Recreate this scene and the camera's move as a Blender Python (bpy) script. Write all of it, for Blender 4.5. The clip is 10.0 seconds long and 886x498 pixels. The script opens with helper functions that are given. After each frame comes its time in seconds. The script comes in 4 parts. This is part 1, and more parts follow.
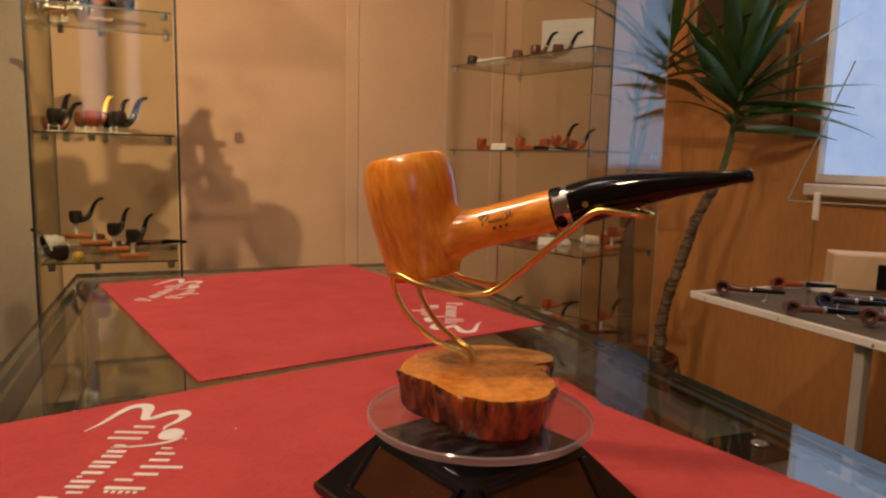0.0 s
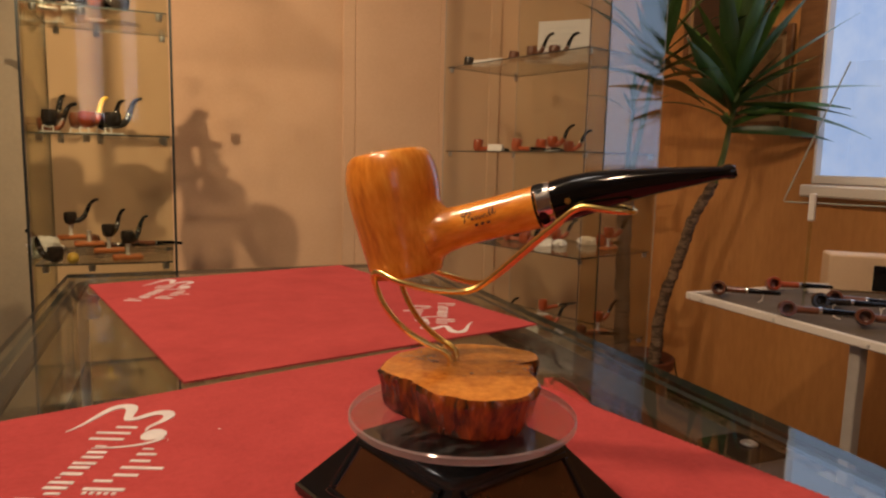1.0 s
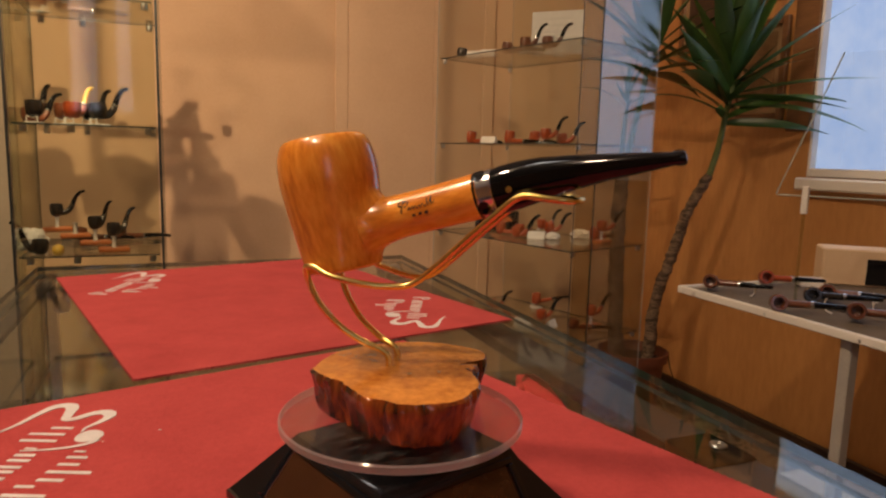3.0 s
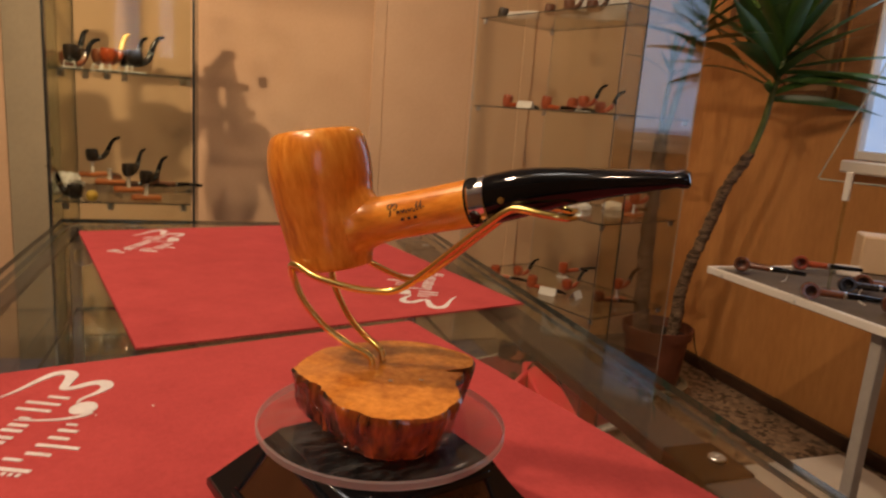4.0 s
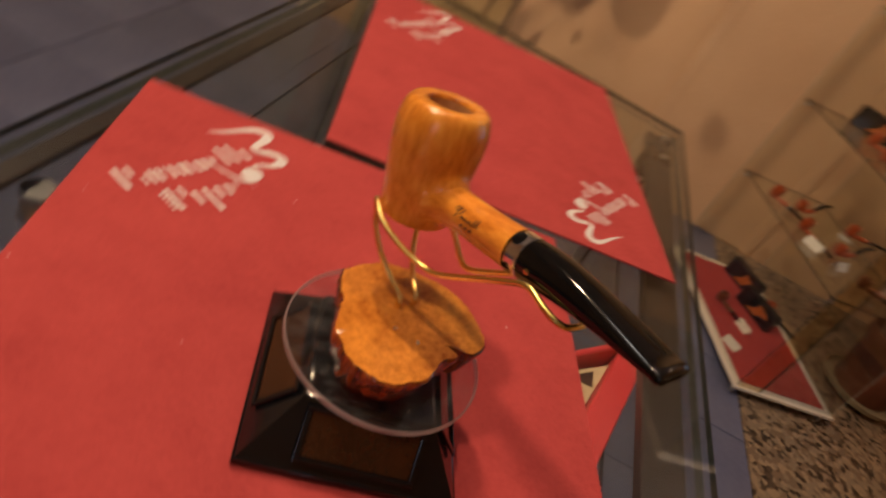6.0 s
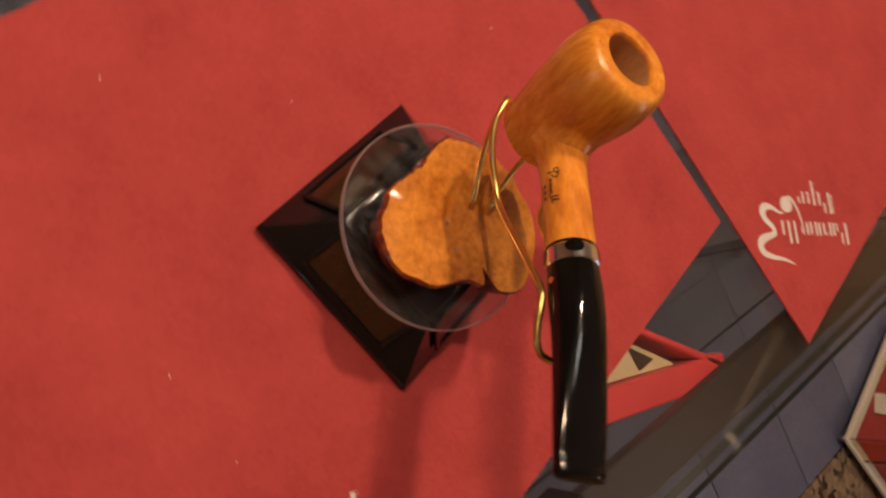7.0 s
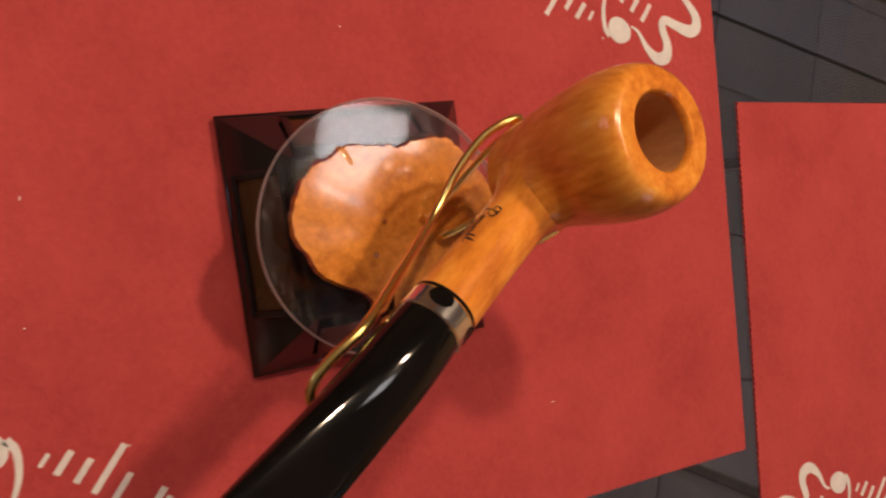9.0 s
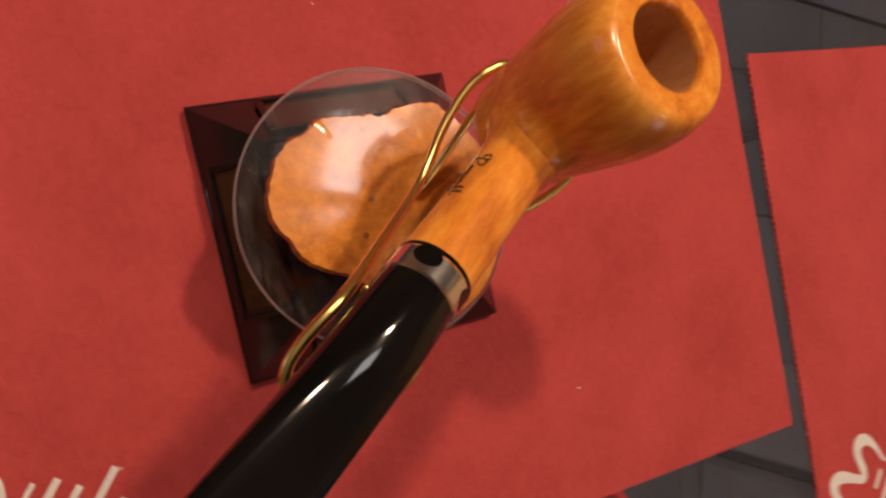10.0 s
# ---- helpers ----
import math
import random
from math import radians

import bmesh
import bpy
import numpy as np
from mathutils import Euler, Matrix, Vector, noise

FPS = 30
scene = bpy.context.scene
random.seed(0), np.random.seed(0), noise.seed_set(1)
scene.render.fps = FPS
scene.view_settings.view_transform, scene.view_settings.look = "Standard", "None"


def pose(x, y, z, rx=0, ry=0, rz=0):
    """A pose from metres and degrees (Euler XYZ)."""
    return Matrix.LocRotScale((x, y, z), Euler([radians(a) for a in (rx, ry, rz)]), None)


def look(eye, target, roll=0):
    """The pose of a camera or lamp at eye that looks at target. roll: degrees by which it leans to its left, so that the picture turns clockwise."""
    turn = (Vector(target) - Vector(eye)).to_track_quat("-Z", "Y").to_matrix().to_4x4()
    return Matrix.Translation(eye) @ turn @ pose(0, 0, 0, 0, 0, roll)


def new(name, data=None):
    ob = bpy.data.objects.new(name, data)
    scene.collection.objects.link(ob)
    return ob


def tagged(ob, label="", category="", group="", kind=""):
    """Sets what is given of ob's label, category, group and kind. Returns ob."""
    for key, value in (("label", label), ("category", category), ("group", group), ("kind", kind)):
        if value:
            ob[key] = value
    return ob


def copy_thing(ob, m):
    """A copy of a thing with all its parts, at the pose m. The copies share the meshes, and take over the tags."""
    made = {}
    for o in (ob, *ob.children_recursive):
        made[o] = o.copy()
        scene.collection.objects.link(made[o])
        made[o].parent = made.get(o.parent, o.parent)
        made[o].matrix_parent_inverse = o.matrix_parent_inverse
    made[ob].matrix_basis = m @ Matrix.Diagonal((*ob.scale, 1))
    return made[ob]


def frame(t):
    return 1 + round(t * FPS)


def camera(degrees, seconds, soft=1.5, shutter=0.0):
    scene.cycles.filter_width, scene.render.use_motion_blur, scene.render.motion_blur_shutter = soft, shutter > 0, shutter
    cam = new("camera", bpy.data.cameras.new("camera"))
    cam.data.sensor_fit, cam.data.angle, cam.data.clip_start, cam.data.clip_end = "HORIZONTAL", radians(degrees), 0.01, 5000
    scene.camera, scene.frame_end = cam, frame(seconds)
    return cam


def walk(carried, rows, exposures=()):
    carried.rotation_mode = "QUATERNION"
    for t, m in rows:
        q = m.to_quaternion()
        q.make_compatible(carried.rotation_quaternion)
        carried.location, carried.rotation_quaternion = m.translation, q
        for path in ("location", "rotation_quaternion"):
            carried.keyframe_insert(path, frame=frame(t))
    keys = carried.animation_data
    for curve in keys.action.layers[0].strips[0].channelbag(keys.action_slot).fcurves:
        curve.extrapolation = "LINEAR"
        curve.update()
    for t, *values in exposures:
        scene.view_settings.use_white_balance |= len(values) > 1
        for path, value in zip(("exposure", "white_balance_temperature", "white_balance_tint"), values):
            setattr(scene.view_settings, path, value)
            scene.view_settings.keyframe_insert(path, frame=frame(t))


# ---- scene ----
# ---- camera ----
cam = camera(66.7, 10.0, soft=2.3, shutter=0.7)
PATH = [
    (0, (-0.1101, -0.2368, 1.0412), (0.2512, 0.6863, 0.9093), 1.38),
    (0.5, (-0.1065, -0.2361, 1.0411), (0.2561, 0.6867, 0.9105), 1.41),
    (1, (-0.1031, -0.2363, 1.0393), (0.2608, 0.6862, 0.9098), 1.37),
    (1.5, (-0.0981, -0.2339, 1.0382), (0.2672, 0.6879, 0.9089), 1.35),
    (2, (-0.0919, -0.2312, 1.0372), (0.2742, 0.6902, 0.9074), 1.21),
    (2.5, (-0.0828, -0.2307, 1.0346), (0.2874, 0.6891, 0.9044), 1.11),
    (4, (-0.0583, -0.2222, 1.0529), (0.2619, 0.7034, 0.8510), 4.32),
    (4.5, (-0.0399, -0.2207, 1.0647), (0.2168, 0.7108, 0.8071), 6.58),
    (5, (-0.0183, -0.2268, 1.0864), (0.1459, 0.6990, 0.7461), 11.63),
    (5.5, (-0.0075, -0.2260, 1.1111), (0.0825, 0.6714, 0.6792), 17.28),
    (6, (-0.0065, -0.2149, 1.1466), (0.0207, 0.6098, 0.5817), 30.57),
    (6.2, (-0.0053, -0.2052, 1.1580), (-0.0055, 0.5589, 0.5130), 37.10),
    (7.3, (-0.0035, -0.1374, 1.1898), (0.0747, 0.3357, 0.3122), 81.57),
    (7.5, (0.0027, -0.1271, 1.1941), (0.0821, 0.3106, 0.2985), 86.49),
    (8, (0.0036, -0.1035, 1.1824), (0.0747, 0.2948, 0.2679), 98.66),
    (8.5, (0.0112, -0.0868, 1.1725), (0.0320, 0.3115, 0.2555), 97.67),
    (9, (0.0205, -0.0750, 1.1620), (-0.0478, 0.3226, 0.2470), 89.73),
    (9.5, (0.0268, -0.0676, 1.1519), (-0.0521, 0.3673, 0.2549), 87.65),
    (10, (0.0298, -0.0598, 1.1459), (-0.0539, 0.3104, 0.2207), 81.91),
]
walk(cam, [(t, look(eye, target, roll)) for t, eye, target, roll in PATH],
     exposures=((0, 0.0, 6500, 10), (2.5, 0.0, 6500, 10), (4.5, 0.08, 6500, 10), (6, 0.0, 6500, 10), (7.4, -0.06, 6500, 10), (8.7, -0.08, 6150, 10), (10, -0.08, 6150, 10)))

# ---- world and light ----
scene.cycles.transparent_max_bounces = 40
TOP = 0.8995            # counter glass, upper face
MAT_TOP = 0.9012
world = bpy.data.worlds.new("sky")
scene.world = world
world.use_nodes = True
wn = world.node_tree
sky = wn.nodes.new("ShaderNodeTexSky")
sky.sky_type = "NISHITA"
sky.sun_disc = False
sky.sun_elevation = radians(35)
sky.sun_rotation = radians(200)
wn.nodes["Background"].inputs[1].default_value = 0.10
wn.links.new(sky.outputs[0], wn.nodes["Background"].inputs[0])


def area_lamp(name, eye, target, power, size, color, size_y=None):
    data = bpy.data.lights.new(name, "AREA")
    data.energy, data.size, data.color = power, size, color
    if size_y:
        data.shape, data.size_y = "RECTANGLE", size_y
    ob = new(name, data)
    ob.matrix_world = look(eye, target)
    return ob


WARM = (1.0, 0.70, 0.44)
area_lamp("ceiling_lamp_light", (-0.85, -0.43, 2.56), (0.1, 0.5, 0.95), 16, 0.09, WARM)
area_lamp("ceiling_lamp_light", (-0.86, 0.46, 2.56), (0.1, 0.3, 0.9), 20, 0.09, WARM)
area_lamp("ceiling_lamp_light", (1.46, 1.42, 2.56), (1.95, 1.60, 0.2), 6.2, 0.12, WARM)
area_lamp("ceiling_panel_light", (-0.36, 0.43, 2.56), (-0.36, 0.43, 0.0), 1.3, 0.24, (1.0, 0.94, 0.88), 0.24)
for eye, power, soft_size in (((-.30, 1.31, 1.85), 4.0, .005), ((-.346, 1.40, 1.590), 32.0, .004)):
    spot = bpy.data.lights.new("cabinet_lamp_light", "SPOT")
    spot.energy, spot.color, spot.spot_size, spot.spot_blend, spot.shadow_soft_size = power, WARM, radians(120), 0.7, soft_size
    new("cabinet_lamp_light", spot).matrix_world = look(eye, (.10, 2.4, 1.10))
area_lamp("window_light", (1.995, 1.243, 1.50), (0.0, 1.243, 1.50), 1.2, 0.56, (0.60, 0.78, 1.0), 0.92)


# ---- materials ----
def node(nt, kind, **values):
    n = nt.nodes.new(kind)
    for k, v in values.items():
        n.inputs[k.replace("_", " ")].default_value = v
    return n


def surface(name, a, b=None, rough=0.5, metal=0.0, scale=20.0, stretch=(1, 1, 1), detail=6.0, bump=0.0, fine=None,
            coat=0.0, spec=0.5, rough2=None, low=0.35, high=0.65, vary=0.0):
    """A principled material whose colour runs between a and b by noise at two scales, with bump from the finer one."""
    m = bpy.data.materials.new(name)
    m.use_nodes = True
    nt = m.node_tree
    p = nt.nodes["Principled BSDF"]
    b = b or tuple(min(1, c * 1.2) for c in a)
    p.inputs["Roughness"].default_value = rough
    p.inputs["Metallic"].default_value = metal
    p.inputs["Coat Weight"].default_value = coat
    p.inputs["Coat Roughness"].default_value = 0.08
    p.inputs["Specular IOR Level"].default_value = spec
    co = nt.nodes.new("ShaderNodeTexCoord")
    mp = node(nt, "ShaderNodeMapping", Scale=stretch)
    nt.links.new(co.outputs["Object"], mp.inputs["Vector"])
    n1 = node(nt, "ShaderNodeTexNoise", Scale=scale, Detail=detail, Roughness=0.6)
    n2 = node(nt, "ShaderNodeTexNoise", Scale=fine or scale * 9, Detail=4.0, Roughness=0.6)
    nt.links.new(mp.outputs[0], n1.inputs["Vector"])
    nt.links.new(mp.outputs[0], n2.inputs["Vector"])
    mixn = node(nt, "ShaderNodeMix", Factor=0.35)
    nt.links.new(n1.outputs[0], mixn.inputs[2])
    nt.links.new(n2.outputs[0], mixn.inputs[3])
    ramp = nt.nodes.new("ShaderNodeValToRGB")
    ramp.color_ramp.elements[0].position, ramp.color_ramp.elements[1].position = low, high
    ramp.color_ramp.elements[0].color, ramp.color_ramp.elements[1].color = (*a, 1), (*b, 1)
    nt.links.new(mixn.outputs[0], ramp.inputs[0])
    out = ramp.outputs[0]
    if vary:
        info = nt.nodes.new("ShaderNodeObjectInfo")
        span = node(nt, "ShaderNodeMapRange", To_Min=1 - vary, To_Max=1 + vary)
        nt.links.new(info.outputs["Random"], span.inputs[0])
        hsv = nt.nodes.new("ShaderNodeHueSaturation")
        nt.links.new(span.outputs[0], hsv.inputs["Value"])
        nt.links.new(out, hsv.inputs["Color"])
        out = hsv.outputs[0]
    nt.links.new(out, p.inputs["Base Color"])
    if rough2 is not None:
        rr = node(nt, "ShaderNodeMapRange", To_Min=rough, To_Max=rough2)
        nt.links.new(n1.outputs[0], rr.inputs[0])
        nt.links.new(rr.outputs[0], p.inputs["Roughness"])
    if bump:
        bp = node(nt, "ShaderNodeBump", Strength=bump, Distance=0.002)
        nt.links.new(n2.outputs[0], bp.inputs["Height"])
        nt.links.new(bp.outputs[0], p.inputs["Normal"])
    return m


def clear(name, tint, gloss_rough=0.02, ior=1.45, steep=0.9):
    """Clear sheet glass: see-through, with the gloss of its two faces."""
    m = bpy.data.materials.new(name)
    m.use_nodes = True
    nt = m.node_tree
    nt.nodes.remove(nt.nodes["Principled BSDF"])
    tr = node(nt, "ShaderNodeBsdfTransparent", Color=(*tint, 1))
    gl = node(nt, "ShaderNodeBsdfGlossy", Roughness=gloss_rough)
    lw = node(nt, "ShaderNodeLayerWeight", Blend=0.5)
    pw = nt.nodes.new("ShaderNodeMath")
    pw.operation = "POWER"
    pw.inputs[1].default_value = 5.0
    nt.links.new(lw.outputs["Facing"], pw.inputs[0])
    f0 = ((ior - 1) / (ior + 1)) ** 2
    fr = node(nt, "ShaderNodeMapRange", To_Min=f0, To_Max=steep)
    nt.links.new(pw.outputs[0], fr.inputs[0])
    mx = nt.nodes.new("ShaderNodeMixShader")
    nt.links.new(fr.outputs[0], mx.inputs[0])
    nt.links.new(tr.outputs[0], mx.inputs[1])
    nt.links.new(gl.outputs[0], mx.inputs[2])
    nt.links.new(mx.outputs[0], nt.nodes["Material Output"].inputs[0])
    return m


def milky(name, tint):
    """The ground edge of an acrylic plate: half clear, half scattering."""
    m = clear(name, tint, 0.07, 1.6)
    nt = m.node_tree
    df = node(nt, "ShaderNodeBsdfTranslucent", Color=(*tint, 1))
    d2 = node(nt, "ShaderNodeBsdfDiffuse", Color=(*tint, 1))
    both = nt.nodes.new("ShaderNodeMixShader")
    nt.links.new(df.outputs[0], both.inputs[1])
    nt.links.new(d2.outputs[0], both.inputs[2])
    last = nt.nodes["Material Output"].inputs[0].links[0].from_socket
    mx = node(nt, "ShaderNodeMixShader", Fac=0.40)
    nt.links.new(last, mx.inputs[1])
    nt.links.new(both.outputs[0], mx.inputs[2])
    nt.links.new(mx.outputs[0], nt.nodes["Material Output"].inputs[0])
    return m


def dusty(name, tint, film):
    """Clear acrylic with a thin uneven film of dust and fine scratches."""
    m = clear(name, tint, 0.06, 1.49)
    nt = m.node_tree
    last = nt.nodes["Material Output"].inputs[0].links[0].from_socket
    co = nt.nodes.new("ShaderNodeTexCoord")
    mp = node(nt, "ShaderNodeMapping", Rotation=(0, 0, 0.5), Scale=(1.0, 4.5, 1.0))
    nt.links.new(co.outputs["Object"], mp.inputs["Vector"])
    nz = node(nt, "ShaderNodeTexNoise", Scale=60.0, Detail=7.0, Roughness=0.72)
    nt.links.new(mp.outputs[0], nz.inputs["Vector"])
    amount = node(nt, "ShaderNodeMapRange", From_Min=0.50, From_Max=0.78, To_Min=film * 0.3, To_Max=film * 11.0)
    nt.links.new(nz.outputs[0], amount.inputs[0])
    df = node(nt, "ShaderNodeBsdfDiffuse", Color=(0.55, 0.55, 0.58, 1))
    mx = nt.nodes.new("ShaderNodeMixShader")
    nt.links.new(amount.outputs[0], mx.inputs[0])
    nt.links.new(last, mx.inputs[1])
    nt.links.new(df.outputs[0], mx.inputs[2])
    nt.links.new(mx.outputs[0], nt.nodes["Material Output"].inputs[0])
    return m


def daylight(name, a, b, strength, scale):
    """Uneven bluish daylight seen through a pane."""
    m = surface(name, a, b, 0.6, scale=scale, detail=3.0, low=0.38, high=0.64)
    p = m.node_tree.nodes["Principled BSDF"]
    m.node_tree.links.new(p.inputs["Base Color"].links[0].from_socket, p.inputs["Emission Color"])
    p.inputs["Emission Strength"].default_value = strength
    dim = node(m.node_tree, "ShaderNodeHueSaturation", Value=0.08)
    m.node_tree.links.new(p.inputs["Base Color"].links[0].from_socket, dim.inputs["Color"])
    m.node_tree.links.new(dim.outputs[0], p.inputs["Base Color"])
    return m


def glow(name, color, strength):
    m = bpy.data.materials.new(name)
    m.use_nodes = True
    p = m.node_tree.nodes["Principled BSDF"]
    p.inputs["Base Color"].default_value = (*color, 1)
    p.inputs["Emission Color"].default_value = (*color, 1)
    p.inputs["Emission Strength"].default_value = strength
    return m


M = {}
M["suede"] = surface("red_suede", (0.325, 0.040, 0.044), (0.525, 0.081, 0.080), 0.90, scale=26, detail=8, fine=330, bump=0.35, spec=0.16, low=0.24, high=0.76)
M["print"] = surface("white_print", (0.60, 0.58, 0.60), (0.74, 0.72, 0.73), 0.7, scale=120)
M["chamber"] = surface("bare_briar", (0.45, 0.20, 0.07), (0.62, 0.32, 0.14), 0.65, scale=90, stretch=(1, 1, 0.4))
M["ebonite"] = surface("black_ebonite", (0.003, 0.003, 0.003), (0.006, 0.005, 0.005), 0.07, scale=60, spec=0.36)
M["silver"] = surface("polished_silver", (0.78, 0.77, 0.75), (0.9, 0.89, 0.87), 0.16, metal=1.0, scale=80)
M["brass"] = surface("polished_brass", (0.88, 0.64, 0.18), (0.96, 0.76, 0.29), 0.19, metal=1.0, scale=60, rough2=0.3)
M["ink"] = surface("dark_stamp", (0.03, 0.012, 0.006), (0.06, 0.025, 0.01), 0.6, scale=300)
M["slab_top"] = surface("varnished_burl", (0.29, 0.072, 0.008), (0.84, 0.335, 0.050), 0.22, scale=48, detail=9, fine=300, coat=0.9, bump=0.05, low=0.33, high=0.64)
M["slab_side"] = surface("varnished_bark", (0.010, 0.003, 0.002), (0.42, 0.095, 0.014), 0.12, scale=95, stretch=(1, 1, 0.22), fine=330, coat=0.9, bump=0.42, low=0.41, high=0.67)
M["black_plastic"] = surface("black_gloss_plastic", (0.004, 0.004, 0.005), (0.008, 0.008, 0.010), 0.07, scale=40, spec=0.5, rough2=0.15)
M["solar"] = surface("solar_cell", (0.030, 0.011, 0.005), (0.050, 0.019, 0.008), 0.07, scale=50, spec=0.7)
M["acrylic"] = dusty("clear_acrylic", (0.88, 0.88, 0.90), 0.012)
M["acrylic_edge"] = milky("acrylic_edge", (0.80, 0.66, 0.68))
M["glass"] = clear("sheet_glass", (0.865, 0.885, 0.80), 0.015, 1.35)
M["sign_sheet"] = clear("sign_sheet", (0.975, 0.978, 0.98), 0.02, 1.25)
M["door_glass"] = clear("coated_door_glass", (0.84, 0.86, 0.88), 0.012, 1.95)
M["side_glass"] = clear("clear_side_glass", (0.935, 0.945, 0.915), 0.015, 1.40)
M["shelf_glass"] = clear("shelf_glass", (0.965, 0.975, 0.96), 0.015, 1.42)
M["top_glass"] = clear("counter_glass", (0.90, 0.92, 0.93), 0.015, 1.75, 0.55)
M["glass_edge"] = surface("dark_glass_edge", (0.012, 0.017, 0.015), (0.025, 0.032, 0.028), 0.35, scale=30)
M["pale_edge"] = surface("pale_glass_edge", (0.28, 0.31, 0.27), (0.40, 0.42, 0.37), 0.2, scale=30)
M["strip"] = clear("clear_hinge_strip", (0.89, 0.84, 0.74), 0.45, 1.05)
M["steel"] = surface("brushed_steel", (0.55, 0.55, 0.54), (0.68, 0.68, 0.66), 0.28, metal=1.0, scale=90)
M["bronze"] = surface("bronze_rail", (0.022, 0.016, 0.013), (0.036, 0.026, 0.020), 0.4, scale=8)
M["wall"] = surface("peach_plaster", (0.63, 0.410, 0.240), (0.70, 0.475, 0.290), 0.85, scale=3.0, fine=90, bump=0.12)
M["wood_wall"] = surface("varnished_panel", (0.46, 0.212, 0.068), (0.63, 0.32, 0.112), 0.36, scale=2.2, stretch=(1, 1.2, 0.35), fine=40, bump=0.05)
M["door_paint"] = surface("door_paint", (0.64, 0.425, 0.255), (0.71, 0.49, 0.305), 0.6, scale=4, fine=80)
M["cream"] = surface("cream_paint", (0.72, 0.53, 0.33), (0.78, 0.59, 0.39), 0.6, scale=4, fine=80)
M["curtain"] = surface("cream_curtain", (0.60, 0.54, 0.40), (0.70, 0.63, 0.48), 0.9, scale=6, fine=300, bump=0.2)
M["olive"] = surface("olive_beige_paint", (0.30, 0.25, 0.16), (0.36, 0.30, 0.19), 0.7, scale=4, fine=80)
# white ceiling; the blue in its colour stands in for daylight falling on it
M["ceiling"] = surface("ceiling_daylight_tint", (0.56, 0.60, 0.68), (0.63, 0.67, 0.75), 0.9, scale=3)
M["dark_wood"] = surface("dark_stained_wood", (0.035, 0.018, 0.012), (0.07, 0.035, 0.02), 0.4, scale=9, stretch=(1, 1, 6))
M["brown_wood"] = surface("brown_wood", (0.16, 0.07, 0.03), (0.25, 0.12, 0.05), 0.4, scale=9, stretch=(1, 1, 6))
M["white"] = surface("white_laminate", (0.74, 0.70, 0.63), (0.80, 0.76, 0.69), 0.45, scale=8)
# pale table legs, darkened to grey in the colour for the shade on them
M["shaded_leg"] = surface("shaded_leg", (0.36, 0.33, 0.29), (0.43, 0.40, 0.35), 0.5, scale=12)
M["paper"] = surface("white_paper", (0.75, 0.72, 0.68), (0.82, 0.79, 0.75), 0.8, scale=8)
M["leaf"] = surface("leaf_green", (0.022, 0.058, 0.012), (0.062, 0.130, 0.026), 0.38, scale=14, stretch=(0.4, 3, 3), fine=90, vary=0.35)
M["green_stem"] = surface("green_stem", (0.07, 0.10, 0.022), (0.13, 0.16, 0.045), 0.5, scale=40, fine=200, bump=0.2)
M["bark"] = surface("grey_bark", (0.05, 0.028, 0.016), (0.27, 0.18, 0.11), 0.85, scale=24, stretch=(1, 1, 3.0), fine=120, bump=0.9, low=0.42, high=0.60)
M["terracotta"] = surface("terracotta_plastic", (0.13, 0.038, 0.019), (0.19, 0.058, 0.028), 0.55, scale=12)
M["soil"] = surface("potting_soil", (0.02, 0.013, 0.009), (0.06, 0.04, 0.025), 0.95, scale=60, bump=0.8)
M["tile"] = surface("blue_grey_tile", (0.135, 0.155, 0.275), (0.190, 0.215, 0.350), 0.30, scale=4, fine=60, vary=0.18)
M["grout"] = surface("dark_grout", (0.075, 0.088, 0.13), (0.10, 0.112, 0.16), 0.9, scale=60)
M["grey_board"] = surface("blue_grey_board", (0.10, 0.105, 0.115), (0.16, 0.165, 0.175), 0.4, scale=5, fine=60)
M["red_card"] = surface("red_card", (0.66, 0.045, 0.05), (0.76, 0.065, 0.07), 0.45, scale=30)
M["print_brown"] = surface("brown_print", (0.15, 0.085, 0.038), (0.30, 0.18, 0.085), 0.35, scale=14)
M["mount"] = surface("tan_mount", (0.33, 0.21, 0.11), (0.42, 0.28, 0.15), 0.5, scale=20)
M["straw"] = surface("pale_lining", (0.55, 0.45, 0.26), (0.66, 0.55, 0.33), 0.85, scale=40)
M["grey_cloth"] = surface("grey_cloth", (0.11, 0.088, 0.068), (0.155, 0.125, 0.098), 0.95, scale=20, fine=300, bump=0.3)
M["sky_glow"] = daylight("daylight_outside", (0.42, 0.58, 0.93), (0.62, 0.73, 0.98), 0.72, 2.0)
# emission of the added panes on the front wall, a cool fill light
M["front_fill_glow"] = daylight("cool_front_fill", (0.50, 0.58, 0.85), (0.78, 0.85, 1.0), 2.6, 2.6)
M["lamp_glow"] = glow("lamp_glow", (1.0, 0.72, 0.45), 9.0)
M["panel_glow"] = glow("panel_glow", (1.0, 0.92, 0.82), 2.6)
M["black_pipe"] = surface("black_briar", (0.012, 0.010, 0.010), (0.03, 0.024, 0.022), 0.22, scale=60)
M["red_pipe"] = surface("red_briar", (0.27, 0.040, 0.012), (0.40, 0.075, 0.018), 0.28, scale=60, stretch=(1, 1, .3), coat=0.4)
M["brown_pipe"] = surface("brown_briar", (0.085, 0.027, 0.014), (0.17, 0.052, 0.020), 0.3, scale=60, stretch=(1, 1, .3), coat=0.4)
M["orange_block"] = surface("orange_wood_block", (0.40, 0.10, 0.022), (0.50, 0.15, 0.035), 0.4, scale=40)
